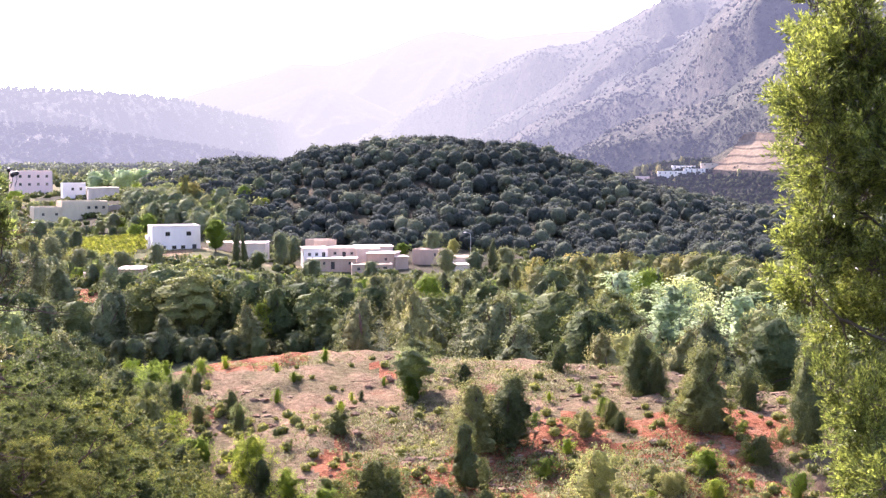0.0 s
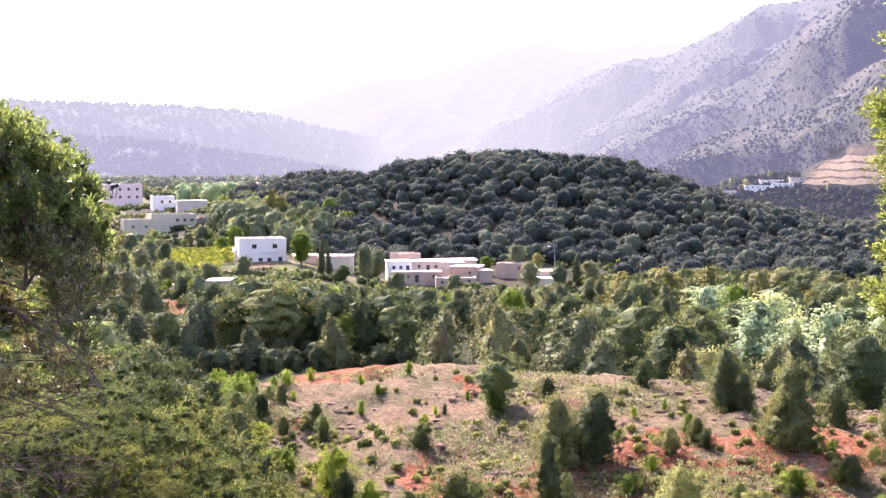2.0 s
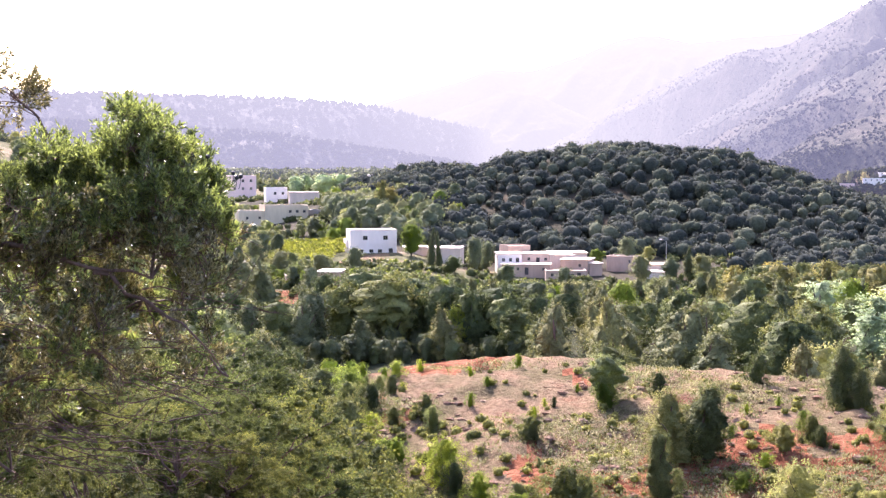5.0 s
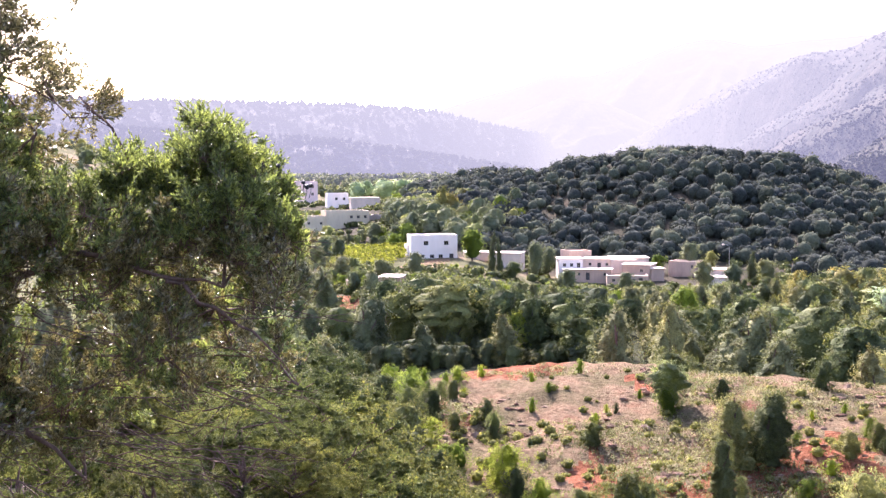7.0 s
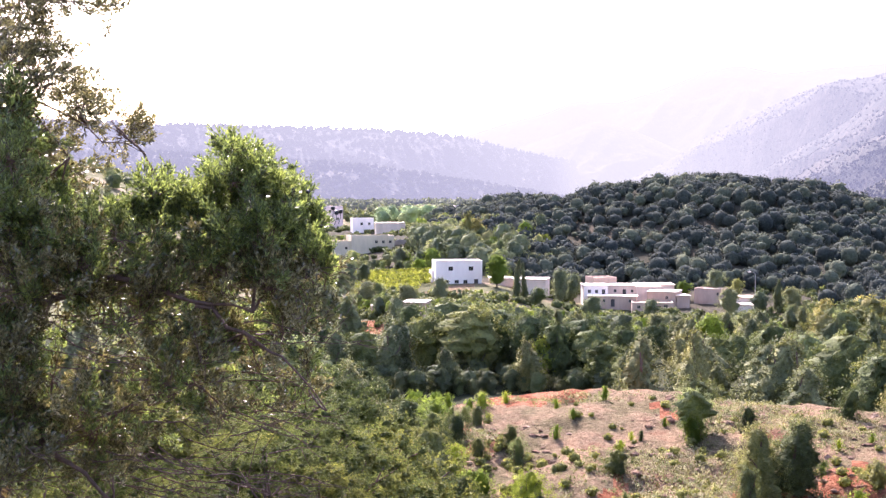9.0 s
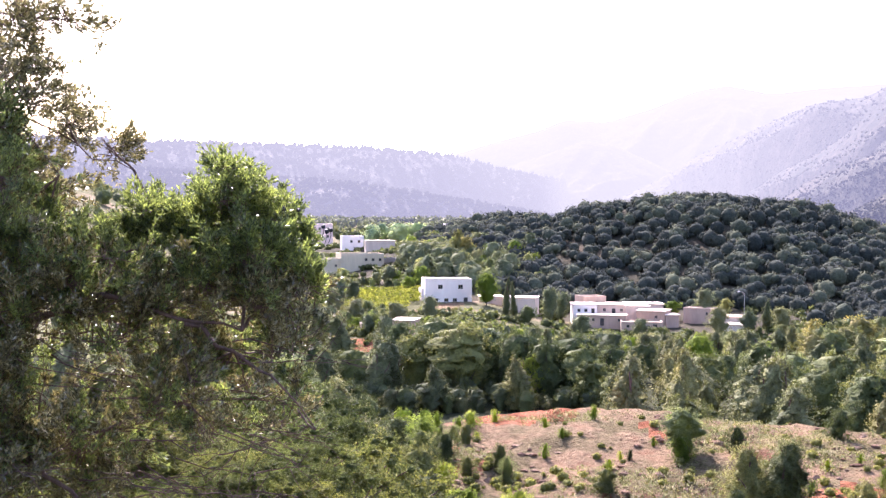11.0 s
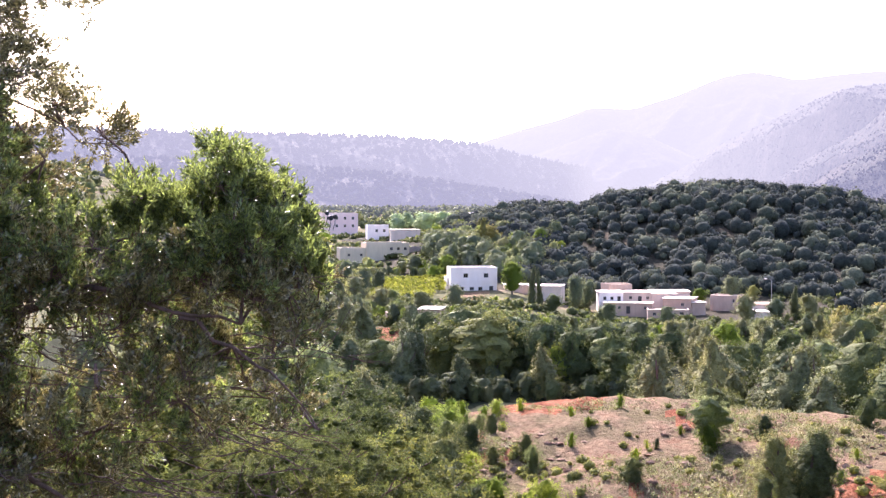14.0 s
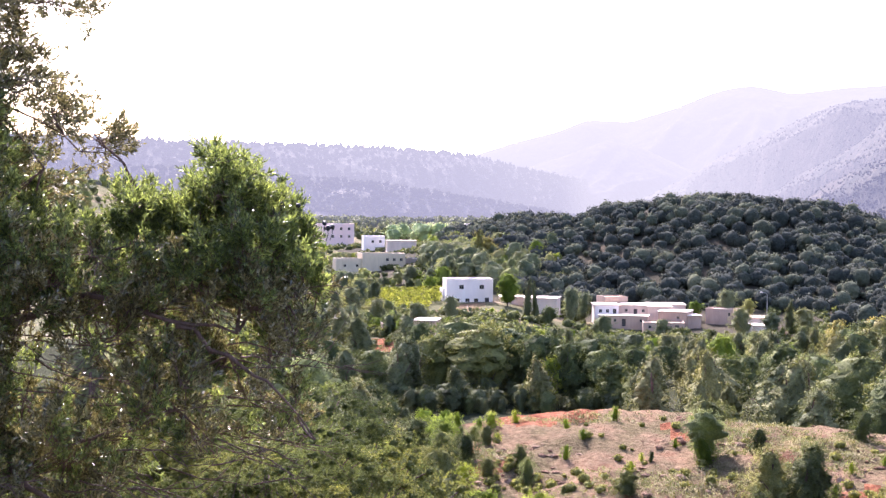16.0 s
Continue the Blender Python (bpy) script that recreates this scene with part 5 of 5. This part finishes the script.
def terrace_trees():
    rng = random.Random(15)
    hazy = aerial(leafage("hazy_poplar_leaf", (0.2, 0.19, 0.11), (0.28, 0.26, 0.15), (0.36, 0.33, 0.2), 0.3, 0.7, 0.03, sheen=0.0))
    for b, el, h in ((8.3, -0.85, 8), (8.65, -0.8, 9), (9.25, -0.75, 8), (7.9, -1.0, 6), (10.2, -0.3, 6), (11.0, -0.45, 5), (7.4, -1.2, 6), (12.6, -0.75, 6), (9.9, -1.05, 4), (11.4, -0.95, 5)):
        r = far_meet(b, el) - 4
        rows = grown("far_round", hazy)
        trunk, crown = rows[rng.randrange(len(rows))]
        x, y = r * math.sin(radians(b)), r * math.cos(radians(b))
        top = new("poplar_tree")
        top.matrix_basis = pose(x, y, far_floor(b, r) - 0.3, 0, 0, rng.uniform(0, 360)) @ Matrix.Diagonal((h * 0.8, h * 0.8, h, 1))
        link("trunk", trunk, None, top)
        link("crown", crown, None, top)
        tagged(top, "yellowing poplar beside the far terrace houses", "tree", "poplars of the far terrace")


terrace_trees()


def lamp_post():
    x, y, z = spot(1.2, 342)
    top = new("street_lamp")
    top.matrix_basis = pose(x, y, z, 0, 0, 20)
    ch = [tube([(0, 0, -0.3), (0, 0, 4), (0, 0, 8.2)], [0.13, 0.1, 0.07], 8), tube([(0, 0, 8.2), (-0.5, 0, 8.7), (-1.3, 0, 8.8)], [0.06, 0.05, 0.045], 8)]
    link("pole", from_arrays("pole", ch), METAL, top, smooth=True)
    bm = bmesh.new()
    box(bm, -1.95, -1.25, -0.2, 0.2, 8.7, 8.95)
    bmesh.ops.bevel(bm, geom=bm.edges[:], offset=0.06, segments=2, affect="EDGES")
    part("lamp_head", bm, WHITE, top, "pale lamp head")
    tagged(top, "tall street lamp on a curved pole beside the village", "lamp")


lamp_post()


def vineyard():
    """Rows of yellow vines on a sloping field."""
    rng = np.random.default_rng(19)
    ch = []
    for row in range(15):
        q = 332 + row * 2.6
        for b in np.arange(-16.1, -12.75, 0.055):
            if b > -13.3 + 0.02 * row and row < 6:
                continue
            x, y, z = spot(b + 0.02 * row, q)
            z += 0.5 + 0.12 * row
            n = 7
            c = np.stack([x + rng.normal(size=n) * 0.25, y + rng.normal(size=n) * 0.25, z + rng.uniform(-0.4, 0.55, n)], 1)
            ch.append(leaves(rng, c, 0.3, None, 0.7))
    stuff("vineyard", "rows of yellow-green vines on a sloping field", ch, L_VINE, "vineyard")


vineyard()


def far_terraces():
    """Bare farmed steps cut into the spur above the far houses."""
    rises = (-0.62, -0.3, 0.02, 0.34, 0.66, 0.96)
    starts = (11.5, 11.75, 12.1, 12.35, 12.55, 12.75)
    rows = []
    for k, (e, b0) in enumerate(zip(rises, starts)):
        bs = np.linspace(b0, 15.2, 40)
        r = np.array([far_meet(b, min(e, 0.75)) for b in bs]) - 7
        r = np.convolve(np.pad(r, 4, "edge"), np.ones(9) / 9, "valid")
        z = EYE + r * np.tan(np.radians(e + 0.03 * np.sin(bs * 5 + k)))
        rows += [(r, bs, z - (1.3 if k else 8.0)), (r + 0.8, bs, z)]
    R, B, Z = (np.array([q[i] for q in rows]) for i in range(3))
    B = np.radians(B)
    m = earth("pale_terrace_earth", [(0.3, (0.15, 0.105, 0.07)), (0.55, (0.21, 0.16, 0.11)), (0.75, (0.27, 0.215, 0.155))], 0.4, 0.03)
    # Haze glow is mixed over the bare earth of the steps.
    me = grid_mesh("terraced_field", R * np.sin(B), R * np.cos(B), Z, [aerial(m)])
    me.polygons.foreach_set("use_smooth", np.zeros(len(me.polygons), bool))
    tagged(new("terraced_field", me), "bare stepped terraces of pale earth on a spur", "terraces", kind="structure")


far_terraces()


# ---- the two trees close to the eye ----
def aloft(b, el, d):
    """A point seen from the eye by bearing, rise and distance."""
    e = radians(el)
    return np.array((d * math.cos(e) * math.sin(radians(b)), d * math.cos(e) * math.cos(radians(b)), EYE + d * math.sin(e)))


def needles(rng, a, c, count, length, width):
    """Thin blades along a twig from a to c, leaning forward."""
    axis = c - a
    size = np.linalg.norm(axis) + 1e-9
    axis = axis / size
    t = rng.uniform(0.1, 1.05, count)[:, None]
    d = unit(rng, count) * 0.75 + axis * 0.85 + (0, 0, 0.15)
    d /= np.linalg.norm(d, axis=1)[:, None]
    side = np.cross(d, unit(rng, count))
    side /= np.linalg.norm(side, axis=1)[:, None] + 1e-9
    p = a + (c - a) * t
    L = (length * rng.uniform(0.6, 1.3, count))[:, None]
    v = np.stack([p, p + d * L * 0.5 + side * width * 0.5, p + d * L, p + d * L * 0.5 - side * width * 0.5], 1).reshape(-1, 3)
    return v, np.arange(count * 4).reshape(count, 4)


def spray(rng, a, c, wide, twigs, per, length, width):
    """A feathery spray along the line from a to c: short leafy twigs that lean forward, narrowing to the tip."""
    out = []
    axis = (c - a) / (np.linalg.norm(c - a) + 1e-9)
    for t in np.sort(rng.random(twigs)):
        d = unit(rng, 1)[0]
        d = d - axis * d.dot(axis)
        p = a + (c - a) * t + d * wide * (1 - 0.75 * t) * rng.uniform(0.1, 0.9)
        way = axis * 0.9 + d * 0.55 + rng.normal(size=3) * 0.15
        q = p + way / np.linalg.norm(way) * rng.uniform(0.03, 0.065)
        out.append(needles(rng, p, q, per, length, width))
    return out


def near_tree(name, label, foot, dist, limbs, clumps, leaf, old_leaf, wood, dense, per, length, width, rise, seed, trunk_to, thick, extra=0, arcs=1, plumes=(), shift=0.0, dead=()):
    """A tree close to the eye. clumps: bearing, rise, size and, where it is thin old foliage, a fourth number for its density."""
    rng = np.random.default_rng(seed)
    x, y, z = spot(*foot)
    top = new(name)
    top.matrix_basis = pose(x, y, z)
    o = np.array((x, y, z))

    def at(b, e, d):
        return aloft(b + shift, e, d) - o
    v, f = limb(rng, (0, 0, -0.3), at(*trunk_to), thick, thick * 0.35, 0.05, 12)
    link("trunk", from_arrays("trunk", [(v, f)]), wood, top, smooth=True)
    for line, r0 in limbs:
        pts = [at(b, e, dist + off - 0.05) for b, e, off in line]
        fine = [pts[0]]
        for a, c in zip(pts, pts[1:]):
            for t in (0.33, 0.67, 1.0):
                fine.append(a + (c - a) * t + rng.normal(size=3) * 0.012 * (t < 1))
        link("limb", from_arrays("limb", [tube(fine, np.linspace(r0, r0 * 0.25, len(fine)))]), wood, top, smooth=True)
    green, old, twigwood = [], [], []
    joints = [at(b, e, dist + off) for line, r0 in limbs for b, e, off in line[1:]]
    for b, e, s in [q[:3] for q in clumps]:
        mid = at(b, e, dist)
        root = min(joints, key=lambda q: abs(np.linalg.norm(q - mid) - 0.15))
        for k in range(arcs):
            end = mid + rng.normal(size=3) * 0.3 * s
            link("branch", from_arrays("branch", [limb(rng, root if k == 0 else root + (mid - root) * rng.uniform(0.1, 0.5), end, 0.0065 - 0.0009 * k, 0.0022, 0.06, 7)]), wood, top, smooth=True)
    filled = [(*q[:3], q[3] if len(q) > 3 else 1.0) for q in clumps]
    whole = [q for q in filled if q[3] == 1.0]
    for _ in range(extra):
        i = rng.integers(len(whole))
        near = sorted(whole, key=lambda q: (q[0] - whole[i][0]) ** 2 + (q[1] - whole[i][1]) ** 2)[1:5]
        other = near[rng.integers(len(near))]
        k = rng.uniform(0.2, 0.7)
        filled.append((whole[i][0] * (1 - k) + other[0] * k, whole[i][1] * (1 - k) + other[1] * k, 0.75 * min(whole[i][2], other[2]), 0.99))
    for b, e, s, thin in filled:
        mid = at(b, e, dist + rng.uniform(-0.35, 0.5))
        worn = thin < 0.9
        sprays = int(dense * (3.0 if worn else thin) * (s / 0.2) ** 1.8) + 3
        for _ in range(sprays):
            d = unit(rng, 1)[0]
            p = mid + d * s * rng.uniform(0.2, 0.8) * (1, 1.2, 1)
            way = d * 0.5 + unit(rng, 1)[0] * 0.4 + (rise if not worn else np.array((0.45, 0, 0.1)))
            q = p + way / np.linalg.norm(way) * rng.uniform(0.08, 0.17) * (0.7 + 1.5 * s)
            aged = worn or e < -2.8 and rng.random() < 0.6
            (old if aged else green).extend(spray(rng, p, q, 0.035, 9 if worn else 13, per, length, width))
            twigwood.append(tube([mid + (p - mid) * 0.2 + rng.normal(size=3) * 0.01, (mid + (p - mid) * 0.6) + rng.normal(size=3) * 0.012, p, q], [0.0028, 0.0022, 0.0016, 0.0007], 4))
    for b, e0, e1, wide in plumes:
        foot_at, tip = at(b, e0, dist), at(b + rng.uniform(-0.25, 0.25), e1, dist + rng.uniform(-0.1, 0.1))
        twigwood.append(limb(rng, foot_at, tip, 0.004, 0.0012, 0.03, 8))
        n = int(11 * np.linalg.norm(tip - foot_at) / 0.3) + 3
        for t in rng.random(n):
            p = foot_at + (tip - foot_at) * t * 0.85
            way = unit(rng, 1)[0] * (0.45, 0.45, 0.1) + np.array((0.05, 0, 1.0))
            q = p + way * rng.uniform(0.06, 0.13) * (1.1 - 0.4 * t)
            green.extend(spray(rng, p, q, wide * 0.7, 13, per, length * 0.85, width))
    for b, e, long, fall in dead:
        a = at(b, e, dist + rng.uniform(-0.2, 0.6))
        c = a + np.array((long, rng.uniform(-0.2, 0.2), fall))
        twigwood.append(limb(rng, a, c, 0.0042, 0.0012, 0.07, 7))
        for k in range(3):
            p = a + (c - a) * rng.uniform(0.3, 0.9)
            twigwood.append(limb(rng, p, p + np.array((long * 0.3, 0, rng.normal() * 0.1)), 0.002, 0.0008, 0.08, 4))
    link("foliage", from_arrays("foliage", green), leaf, top)
    if old:
        tagged(link("old_foliage", from_arrays("old_foliage", old), old_leaf, top), "dull grey-green older foliage")
    tagged(link("twig", from_arrays("twig", twigwood), wood, top), kind="stuff")
    return tagged(top, label, "tree"), o


CYPRESS_LIMBS = (
    (((-33.5, -6.2, 0.2), (-31.8, -5.4, 0), (-29.1, -4.4, 0), (-26.7, -3.3, -0.1), (-23.1, -4.4, -0.2), (-20.5, -4.9, -0.2)), 0.024),
    (((-26.7, -3.4, -0.1), (-23.6, -2.9, 0), (-21.2, -1.5, 0.1)), 0.014),
    (((-22.9, -4.6, -0.2), (-20.8, -5.8, -0.2), (-19.3, -6.8, -0.3), (-17.4, -9.1, -0.3)), 0.012),
    (((-34, -7.2, 0.3), (-31.4, -8.6, 0.2), (-29.2, -9.9, 0.1), (-28.1, -10.9, 0), (-26.3, -12.6, 0)), 0.026),
    (((-33, 6.5, 0.3), (-30.7, 4.9, 0.1), (-29.4, 3.5, 0), (-27.9, 1.6, 0)), 0.009),
    (((-31.5, 5.2, 0.3), (-29.8, 4.2, 0.2), (-27.2, 2.9, 0.1), (-24.9, 1.8, 0)), 0.008),
    (((-33.5, 8.2, 0.3), (-31.5, 8.0, 0.2), (-28.9, 7.9, 0.1), (-26.8, 7.5, 0)), 0.007),
    (((-33.2, -0.8, 0.2), (-31.2, -1.5, 0.2), (-27.7, -2.5, 0.1), (-24.7, -1.4, 0)), 0.018),
    (((-20.5, -4.9, -0.2), (-20.7, -1.0, -0.1), (-21.2, 2.2, 0)), 0.009),
    (((-29.2, -9.9, 0.1), (-26.0, -8.9, 0), (-22.9, -7.9, -0.1)), 0.012),
    (((-20.5, -4.9, -0.2), (-19.0, -2.5, 0), (-18.4, -0.6, 0)), 0.008),
)
CYPRESS_TOP = ((-29.5, 7.7, 0.16), (-27.5, 8.0, 0.11), (-28.9, 6.7, 0.06), (-29.4, 4.7, 0.21), (-27.6, 3.6, 0.14), (-25.8, 2.6, 0.12), (-29.9, 1.9, 0.22), (-28.6, 0.8, 0.18), (-31, 6, 0.25), (-31.5, 2, 0.25))
CYPRESS_MAIN = ((-21.2, 2.0, 0.07), (-21.1, 0.6, 0.15), (-20.0, -0.5, 0.16), (-18.1, -1.7, 0.13), (-17.5, -3.5, 0.11), (-24.2, -0.7, 0.14), (-22.8, -2.2, 0.22), (-25.9, -1.9, 0.2), (-28.1, -1.6, 0.24),
                (-20.5, -3.2, 0.23), (-18.3, -5.1, 0.15), (-22.9, -5.5, 0.26), (-20.1, -7.0, 0.17), (-18.1, -8.6, 0.07), (-25.9, -5.4, 0.26), (-29.1, -4.4, 0.27))
CYPRESS_LOW = ((-28.3, -7.7, 0.25), (-24.8, -8.8, 0.2), (-21.8, -9.4, 0.12), (-29.2, -10.4, 0.2), (-26.3, -11.5, 0.13), (-24.3, 0.3, 0.07), (-18.8, 0.0, 0.08), (-21.5, -3.6, 0.19), (-19.4, -4.4, 0.17), (-19.4, -1.9, 0.16), (-22.1, -0.6, 0.15), (-20.6, -1.7, 0.18), (-18.7, -3.3, 0.15), (-21.6, -6.4, 0.19), (-24.3, -3.4, 0.2), (-23.9, -6.6, 0.2), (-19.2, -6.0, 0.14), (-30.4, -3.0, 0.26), (-30.4, -5.2, 0.26), (-30.3, 3.4, 0.24), (-30.6, -9.8, 0.26), (-31, -6, 0.28), (-31, -1, 0.28), (-27, -9.5, 0.25), (-30.5, -8.5, 0.25), (-30.8, -11.5, 0.25), (-23.4, -7.4, 0.2), (-27.4, -3.6, 0.24), (-30, 0, 0.24))
deadwood = random.Random(9)
CYPRESS_DEAD = tuple((deadwood.uniform(-32, -19.5), deadwood.uniform(-12.5, -3.2), deadwood.uniform(0.25, 0.6), deadwood.uniform(-0.16, 0.08)) for _ in range(110))
CYPRESS_SHIFT = -1.1
cypress, cypress_foot = near_tree("cypress_tree", "feathery green cypress with reddish limbs and small dark cones", (-35.5, 6.9), 6.5, CYPRESS_LIMBS, tuple((*q, 0.88) for q in CYPRESS_TOP) + tuple((b, e, 0.88 * s) for b, e, s in CYPRESS_MAIN) + CYPRESS_LOW, L_PINE, L_PINE_OLD, BARK_RED,
                                  14, 11, 0.028, 0.0074, np.array((0.1, 0, 0.75)), 77, (-36, 13, 6.9), 0.085, 110, 3,
                                  ((-24.4, -1.6, 0.7, 0.05), (-23.7, -1.6, 0.1, 0.05), (-25.1, -1.9, -0.1, 0.05), (-22.8, -1.9, -0.2, 0.05), (-21.35, -0.6, 2.5, 0.045), (-20.9, -0.8, 1.6, 0.05), (-20.2, -1.0, 1.45, 0.05), (-21.9, -0.9, 1.0, 0.045),
                                   (-19.6, -1.2, 0.9, 0.05), (-18.6, -2.4, 0.1, 0.05), (-18.0, -2.8, -0.6, 0.045), (-22.2, -1.8, 0.4, 0.045), (-17.4, -4.0, -1.9, 0.04), (-26.0, -2.2, -0.6, 0.05), (-27.3, -2.0, 0.2, 0.05), (-28.3, -1.0, 0.9, 0.05), (-19.1, -1.6, 0.3, 0.04)), CYPRESS_SHIFT, CYPRESS_DEAD)
for b, e in ((-18.94, 0.5), (-18.6, 0.64), (-18.75, 0.26), (-19.09, 0.33), (-16.88, -0.69), (-16.71, -0.64), (-17.02, -0.49), (-18.08, 0.2), (-20.66, 2.34)):
    p = aloft(b + CYPRESS_SHIFT, e, 6.42) - cypress_foot
    v, f = ICO2
    rngc = np.random.default_rng(int(abs(b * 100)))
    cone = (v * (1 + 0.1 * rngc.normal(size=(len(v), 1))) * 0.0115, f)
    link("cone", from_arrays("cone", [(cone[0] + p, cone[1]), tube([p + np.array((-0.01, 0, -0.06)), p + np.array((0, 0, -0.03)), p], [0.002, 0.0018, 0.0015], 4)]), plain("dark_cone", (0.02, 0.018, 0.02), 0.6), cypress)

WATTLE_LIMBS = (
    (((21.5, -16, 0.2), (20.5, -10, 0.1), (19.6, -4, 0), (18.6, 2, 0), (17.2, 7.5, 0)), 0.02),
    (((20.2, -9, 0.1), (18.6, -7.6, 0), (16.8, -6.8, -0.1), (15.6, -5.2, -0.1)), 0.009),
    (((19.6, -4, 0), (17.8, -2.5, 0), (16.2, -1.2, -0.1)), 0.008),
    (((19.2, -1, 0), (17.2, 0.4, 0), (15.4, 1.6, 0)), 0.008),
    (((18.9, 1, 0), (17.4, 2.8, 0), (15.9, 3.9, 0)), 0.007),
    (((17.6, 6, 0), (16.4, 6.4, 0), (15.2, 6.6, 0)), 0.006),
    (((21.2, -14, 0.2), (19.5, -12, 0), (17.6, -10.4, 0)), 0.009),
)
WATTLE_CLUMPS = ((15.7, 6.1, 0.07), (17.3, 5.4, 0.16), (15.8, 3.8, 0.12), (17.6, 2.9, 0.2), (15.4, 2.0, 0.12), (17.0, 0.8, 0.18), (15.2, 0.4, 0.08), (15.9, -1.1, 0.12), (17.7, -1.5, 0.19), (16.3, -2.7, 0.12),
                 (15.7, -4.6, 0.13), (17.5, -4.3, 0.19), (15.3, -6.0, 0.08), (16.6, -6.7, 0.14), (18.2, -7.5, 0.16), (16.5, -9.7, 0.07), (17.8, -10.1, 0.13), (18.5, -11.9, 0.14), (18.2, -13.5, 0.12), (19.3, 4.0, 0.23),
                 (19.6, -0.6, 0.23), (19.7, -5.2, 0.23), (19.8, -9.8, 0.23), (19.7, -13.2, 0.2), (17.0, -12.2, 0.05))
near_tree("wattle_tree", "slender tree with dense narrow light green leaves", (23.5, 5.6), 5.5, WATTLE_LIMBS, WATTLE_CLUMPS, L_WATTLE, L_WATTLE, BARK, 38, 13, 0.025, 0.0058, np.array((-0.1, 0, 0.3)), 78, (19.5, 12, 5.5), 0.05, 40)
